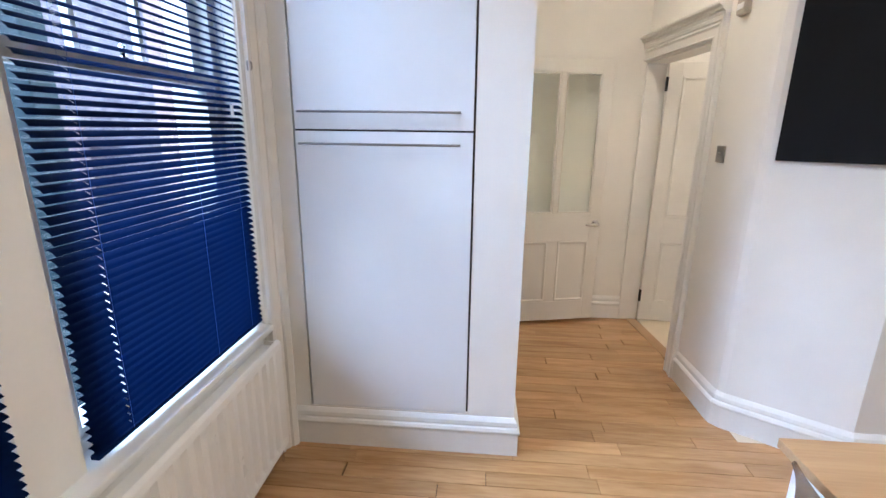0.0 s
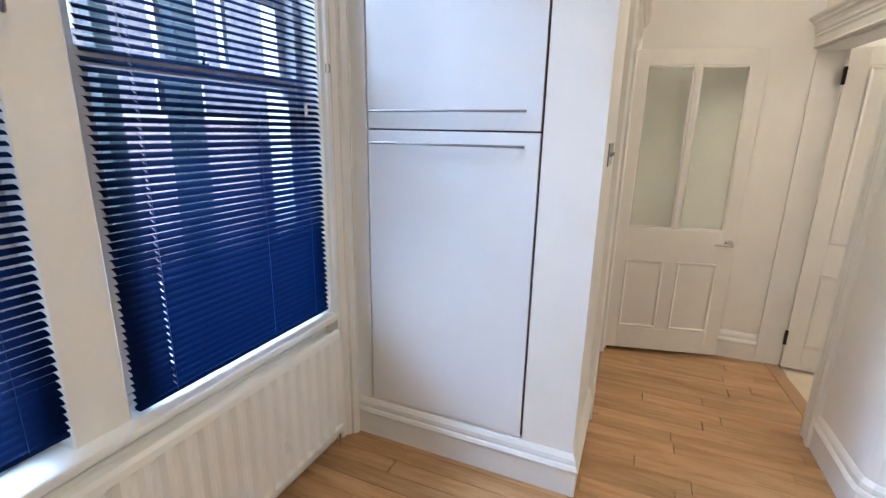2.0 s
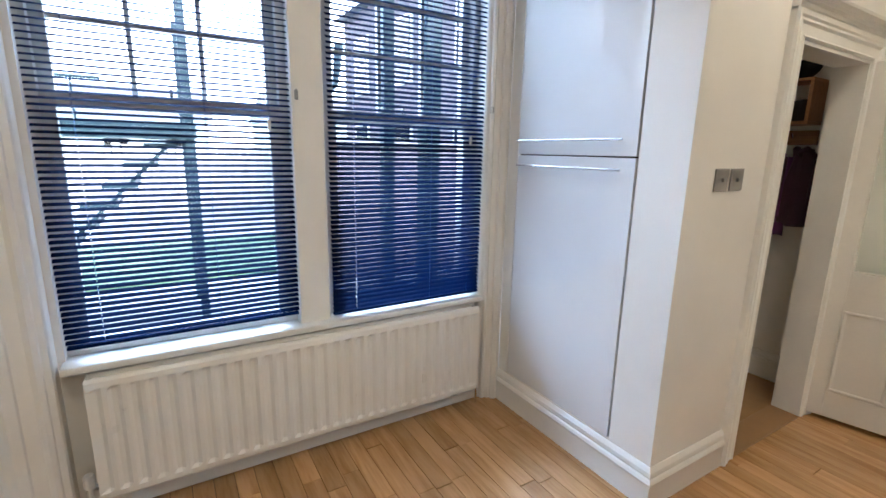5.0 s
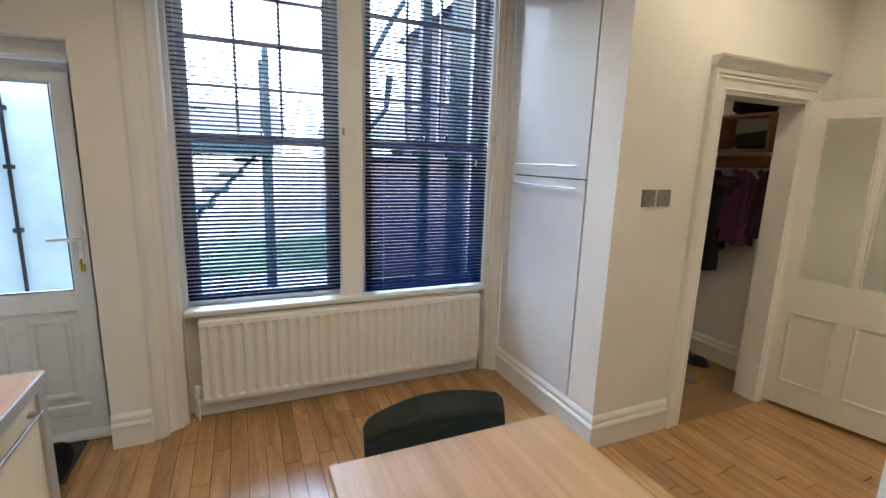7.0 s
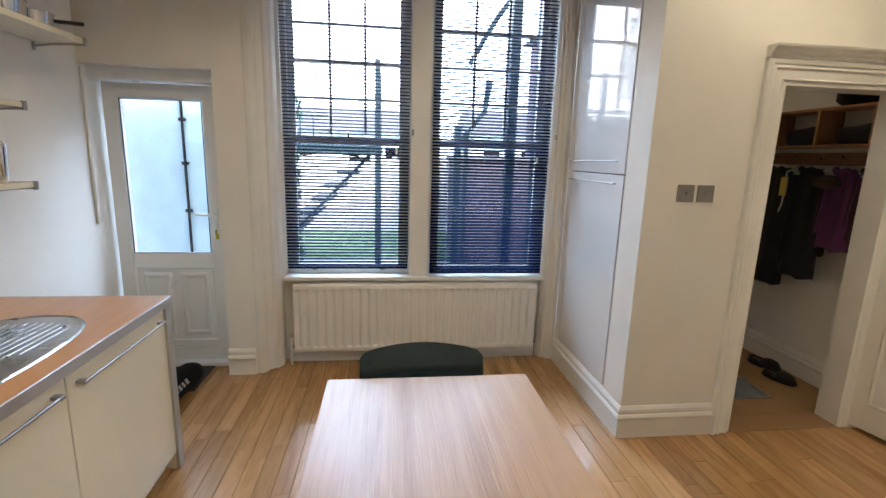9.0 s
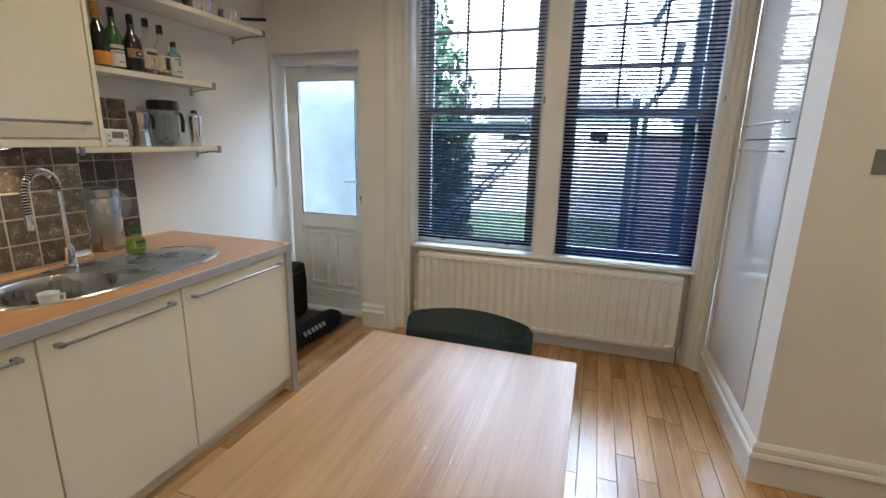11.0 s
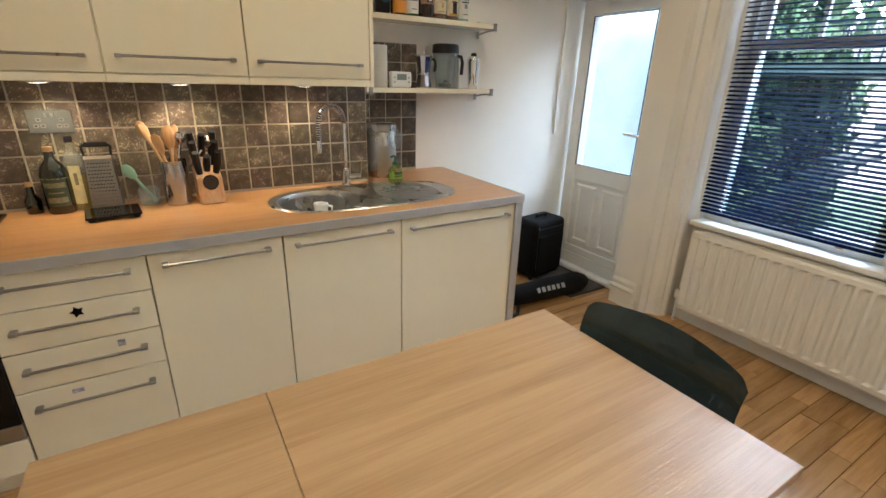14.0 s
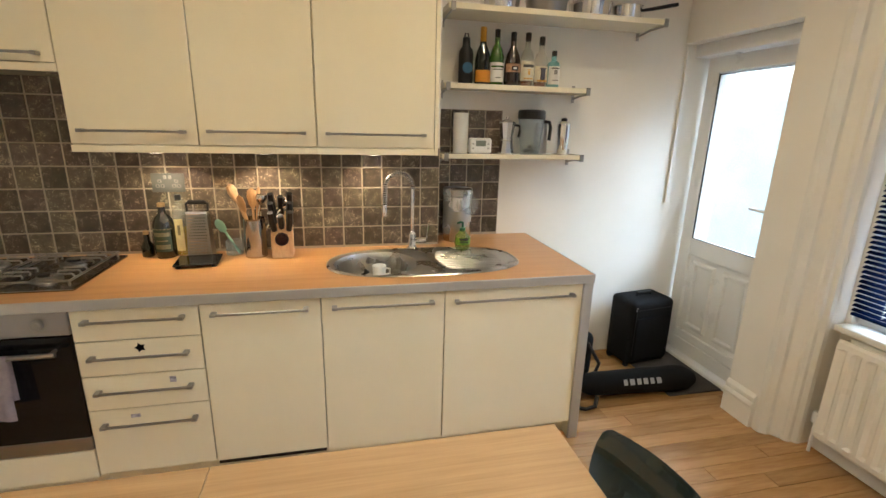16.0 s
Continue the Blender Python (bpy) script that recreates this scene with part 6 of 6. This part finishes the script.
wing = thing("brick_house", "red brick rear wing with white framed windows", "house", (-8.2, 5.6, -0.15))
part("wall", box(-4.6, 4.6, -0.3, 4.0, 0, 5.4), M_BRICK, wing)
bm = bmesh.new()
for p in ((-4.8, -0.6, 5.4), (4.8, -0.6, 5.4), (4.8, 4.2, 5.4), (-4.8, 4.2, 5.4), (-4.8, 1.8, 7.2), (4.8, 1.8, 7.2)):
    bm.verts.new(p)
bm.verts.ensure_lookup_table()
for f in ((0, 1, 5, 4), (2, 3, 4, 5), (0, 4, 3), (1, 2, 5), (0, 3, 2, 1)):
    bm.faces.new([bm.verts[k] for k in f])
part("roof", bm, M_SLATE, wing)
for x in (-3.2, -0.6, 2.2):
    for z in (0.9, 3.2):
        fr = part("window", box(x - 0.5, x + 0.5, -0.34, -0.28, z, z + 1.5, 0.01), M_TRIM, wing, "white framed window")
        for dz in (0.06, 0.78):
            part("pane", box(x - 0.43, x + 0.43, -0.352, -0.342, z + dz, z + dz + 0.66), M_BLACKGLOSS, fr)

esc = thing("iron_stair", "dark painted iron outdoor stair with landing, posts and rails", "outdoor stair", (-3.3, 0.5, -0.15))
part("landing", box(-1.0, 0.05, -1.9, 0.05, 1.74, 1.86, 0.004), M_IRONB, esc)
for x, y in ((0, 0), (-0.95, 0), (0, -1.85)):
    part("post", box(x - 0.035, x + 0.035, y - 0.035, y + 0.035, 0, 2.25 if y else 2.9, 0.004), M_IRONB, esc)
part("handrail", tube([(0, -1.85, 2.2), (0, -0.6, 2.2)], 0.014, 6), M_IRONB, esc)
for k in range(7):
    part("baluster", tube([(0, -1.75 + 0.16 * k, 1.85), (0, -1.75 + 0.16 * k, 2.2)], 0.008, 5), M_IRONB, esc)
for x in (-0.08, -0.86):
    part("stringer", tube([(x, -0.1, 1.76), (x, -1.75, 0.03)], 0.016, 6), M_IRONB, esc)
for k in range(10):
    part("tread", box(-0.86, -0.05, -0.36 - 0.165 * k, -0.10 - 0.165 * k, 1.66 - 0.172 * k, 1.70 - 0.172 * k, 0.004), M_IRONB, esc)

bal = thing("iron_balcony", "dark painted iron balcony frame on posts", "balcony", (-2.3, 1.95, -0.15))
for x, y, w, h in ((0.0, 0.0, 0.05, 4.2), (0.36, 0.21, 0.07, 4.2), (-1.2, -0.40, 0.045, 2.15), (-1.2, -0.28, 0.03, 2.1)):
    part("post", box(x - w, x + w, y - w, y + w, 0, h, 0.006), M_IRONB, bal, "thick dark post")
part("beam", box(-1.3, 0.5, 0.12, 0.24, 3.9, 4.08, 0.006), M_IRONB, bal)
arc = [(-0.75, -0.35 + 0.75 * t, 2.85 + 0.95 * math.sin(t * 1.45)) for t in (0, 0.2, 0.4, 0.6, 0.8, 1.0)]
part("brace", tube(arc, 0.032, 8), M_IRONB, bal, "curved brace")
part("bracket", tube([(-1.2, -0.42, 1.9), (-1.2, -0.05, 2.35), (-1.2, 0.0, 2.75)], [0.02, 0.035, 0.05], 8), M_IRONB, bal)

outhouse = thing("brick_outhouse", "low dark purple brick outhouse in the yard", "outhouse", (-4.2, 1.75, -0.15))
part("wall", box(-1.6, 0, 0, 3.2, 0, 1.72, 0.01), M_DARKBRICK, outhouse)
part("coping", box(-1.65, 0.04, -0.04, 3.24, 1.72, 1.79, 0.01), M_SLATE, outhouse, "grey stone coping")
for k in range(4):
    part("brick_course", box(0.0, 0.006, 0.02, 3.18, 0.3 + 0.36 * k, 0.36 + 0.36 * k, 0.002), M_DARKBRICK, outhouse)


def tree(at, h, seed, leaves=4200):
    r = random.Random(seed)
    t = thing("garden_tree", "leafy green garden tree beyond the yard", "tree", at)
    bm = tube([(0, 0, 0), (0.05, 0.03, h * 0.3), (-0.03, 0.08, h * 0.55), (0.05, 0, h * 0.85)], [0.13, 0.10, 0.07, 0.02], 8)
    for k in range(9):
        a, z = r.uniform(0, 6.28), h * r.uniform(0.3, 0.7)
        e = Vector((math.cos(a), math.sin(a), 0.7)) * h * 0.25
        tube([(0, 0, z), Vector((0, 0, z)) + e * 0.5, Vector((0, 0, z + 0.1)) + e], [0.04, 0.028, 0.01], 5, bm)
    part("trunk", bm, M_BARK, t)
    bm = bmesh.new()
    for k in range(leaves):
        a, z = r.uniform(0, 6.28), r.uniform(0.25, 1.05)
        rad = h * 0.27 * math.sqrt(r.random()) * (0.45 + math.sin(min(1, (z - 0.2)) * math.pi)) * (0.8 + 0.25 * math.sin(3 * a + seed))
        c = Vector((rad * math.cos(a), rad * math.sin(a), z * h))
        q = Euler((r.uniform(0, 6), r.uniform(0, 6), r.uniform(0, 6))).to_matrix()
        s = r.uniform(0.05, 0.11)
        bm.faces.new([bm.verts.new(c + q @ Vector(v)) for v in ((-s, 0, 0), (0, -s * 0.5, 0), (s, 0, 0.02), (0, s * 0.5, 0))])
    part("crown", bm, M_LEAF, t)
    return t


tree((-6.0, -3.5, -0.12), 5.0, 3)
tree((-9.5, -4.8, -0.12), 6.5, 5)
tree((-3.9, -1.75, -0.12), 3.0, 9, 5200)


def hedge(at, lx, ly, h, seed, leaves):
    r = random.Random(seed)
    t = thing("garden_hedge", "dense dark green hedge beside the yard", "hedge", at)
    bm = bmesh.new()
    for k in range(12):
        x, y = r.uniform(0.1, lx - 0.1), r.uniform(0.1, ly - 0.1)
        tube([(x, y, 0), (x + r.uniform(-0.1, 0.1), y + r.uniform(-0.1, 0.1), h * 0.8)], [0.025, 0.008], 5, bm)
    part("stems", bm, M_BARK, t)
    bm = bmesh.new()
    for k in range(leaves):
        x, y = r.uniform(0, lx), r.uniform(0, ly)
        top = h * (0.92 + 0.08 * math.sin(5 * y + seed) + 0.05 * math.sin(13 * y))
        c = Vector((x, y, r.uniform(0.02, top)))
        q = Euler((r.uniform(0, 6), r.uniform(0, 6), r.uniform(0, 6))).to_matrix()
        s = r.uniform(0.04, 0.085)
        bm.faces.new([bm.verts.new(c + q @ Vector(v)) for v in ((-s, 0, 0), (0, -s * 0.5, 0), (s, 0, 0.02), (0, s * 0.5, 0))])
    part("foliage", bm, M_LEAF, t)


hedge((-4.9, -3.2, -0.15), 0.7, 2.45, 2.15, 11, 8000)
M_FENCE = wood("fence_board", (0.74, 0.73, 0.70), (0.62, 0.60, 0.56), "Z", 12, 0.85)
fence = thing("garden_fence", "weathered board fence at the end of the lawn", "fence", (-13, -8, -0.15))
for k in range(80):
    part("board", box(0, 0.02, k * 0.2, k * 0.2 + 0.18, 0, 1.7 + 0.03 * math.sin(k * 2.3)), M_FENCE, fence)
for n, (x, y, w, roof) in enumerate(((-34, -14, 9, M_SLATE), (-36, -2, 10, M_SLATE), (-34, 11, 9, M_SLATE))):
    hs = thing("terraced_house", "pale distant house with a pitched roof", "house", (x, y, -0.15))
    part("wall", box(-3.5, 3.5, -w / 2, w / 2, 0, 3.4), M_RENDER, hs)
    bm = bmesh.new()
    for p in ((4, -w / 2 - 0.3, 3.4), (4, w / 2 + 0.3, 3.4), (-4, w / 2 + 0.3, 3.4), (-4, -w / 2 - 0.3, 3.4), (0, -w / 2, 5.4), (0, w / 2, 5.4)):
        bm.verts.new(p)
    bm.verts.ensure_lookup_table()
    for f in ((0, 1, 5, 4), (2, 3, 4, 5), (0, 4, 3), (1, 2, 5), (0, 3, 2, 1)):
        bm.faces.new([bm.verts[k] for k in f])
    part("roof", bm, roof, hs)
    for yy in (-w / 3.2, 0, w / 3.2):
        part("window", box(3.48, 3.53, yy - 0.6, yy + 0.6, 1.0, 2.4), M_BLACKGLOSS, hs)


# glowing backdrop added far behind the houses as bright sky; also lights the room
M_SKYGLOW = bpy.data.materials.new("sky_glow")
M_SKYGLOW.use_nodes = True
cb = M_SKYGLOW.node_tree.nodes["Principled BSDF"]
cb.inputs["Base Color"].default_value = (0.8, 0.8, 0.8, 1)
cb.inputs["Emission Color"].default_value = (0.82, 0.92, 1.0, 1)
cb.inputs["Emission Strength"].default_value = 1.3
bm = bmesh.new()
ring = [[bm.verts.new((-90 * math.cos(a) - 6, 90 * math.sin(a), z)) for z in (-0.16, 90)] for a in [radians(-70 + 7 * k) for k in range(21)]]
for p, q in zip(ring, ring[1:]):
    bm.faces.new((p[0], q[0], q[1], p[1]))
structure("backdrop", bm, M_SKYGLOW, "pale glowing sky backdrop beyond the houses", "sky")
# ---------- floor planks ----------
floor = thing("floor", "pale oak plank floor with dark joints", "floor", kind="structure")
rng = random.Random(7)
PW = 0.088
meshes = {}
for r in range(int((3.92 + 1.42) / PW)):
    y0 = -1.42 + PW * r
    x = -1.0 - rng.random() * 0.9
    while x < 3.62:
        ln = rng.choice((0.5, 0.65, 0.8, 0.95, 1.1))
        a, b = max(x, -0.86), min(x + ln, 3.6)
        if y0 > 1.97:
            a, b = max(a, 0.30), min(b, 1.53 if y0 > 2.4 else 2.05)
        if b - a > 0.06:
            key = round(b - a, 2)
            if key not in meshes:
                bmx = box(0, key - 0.0018, 0.0010, PW - 0.0010, -0.014, 0.0, 0.0014)
                me = bpy.data.meshes.new("plank")
                bmx.to_mesh(me)
                bmx.free()
                me.materials.append(M_PLANK)
                meshes[key] = me
            p = new("plank", meshes[key])
            p.parent = floor
            p.location = (a, y0, rng.uniform(-0.0003, 0.0003))
        x += ln
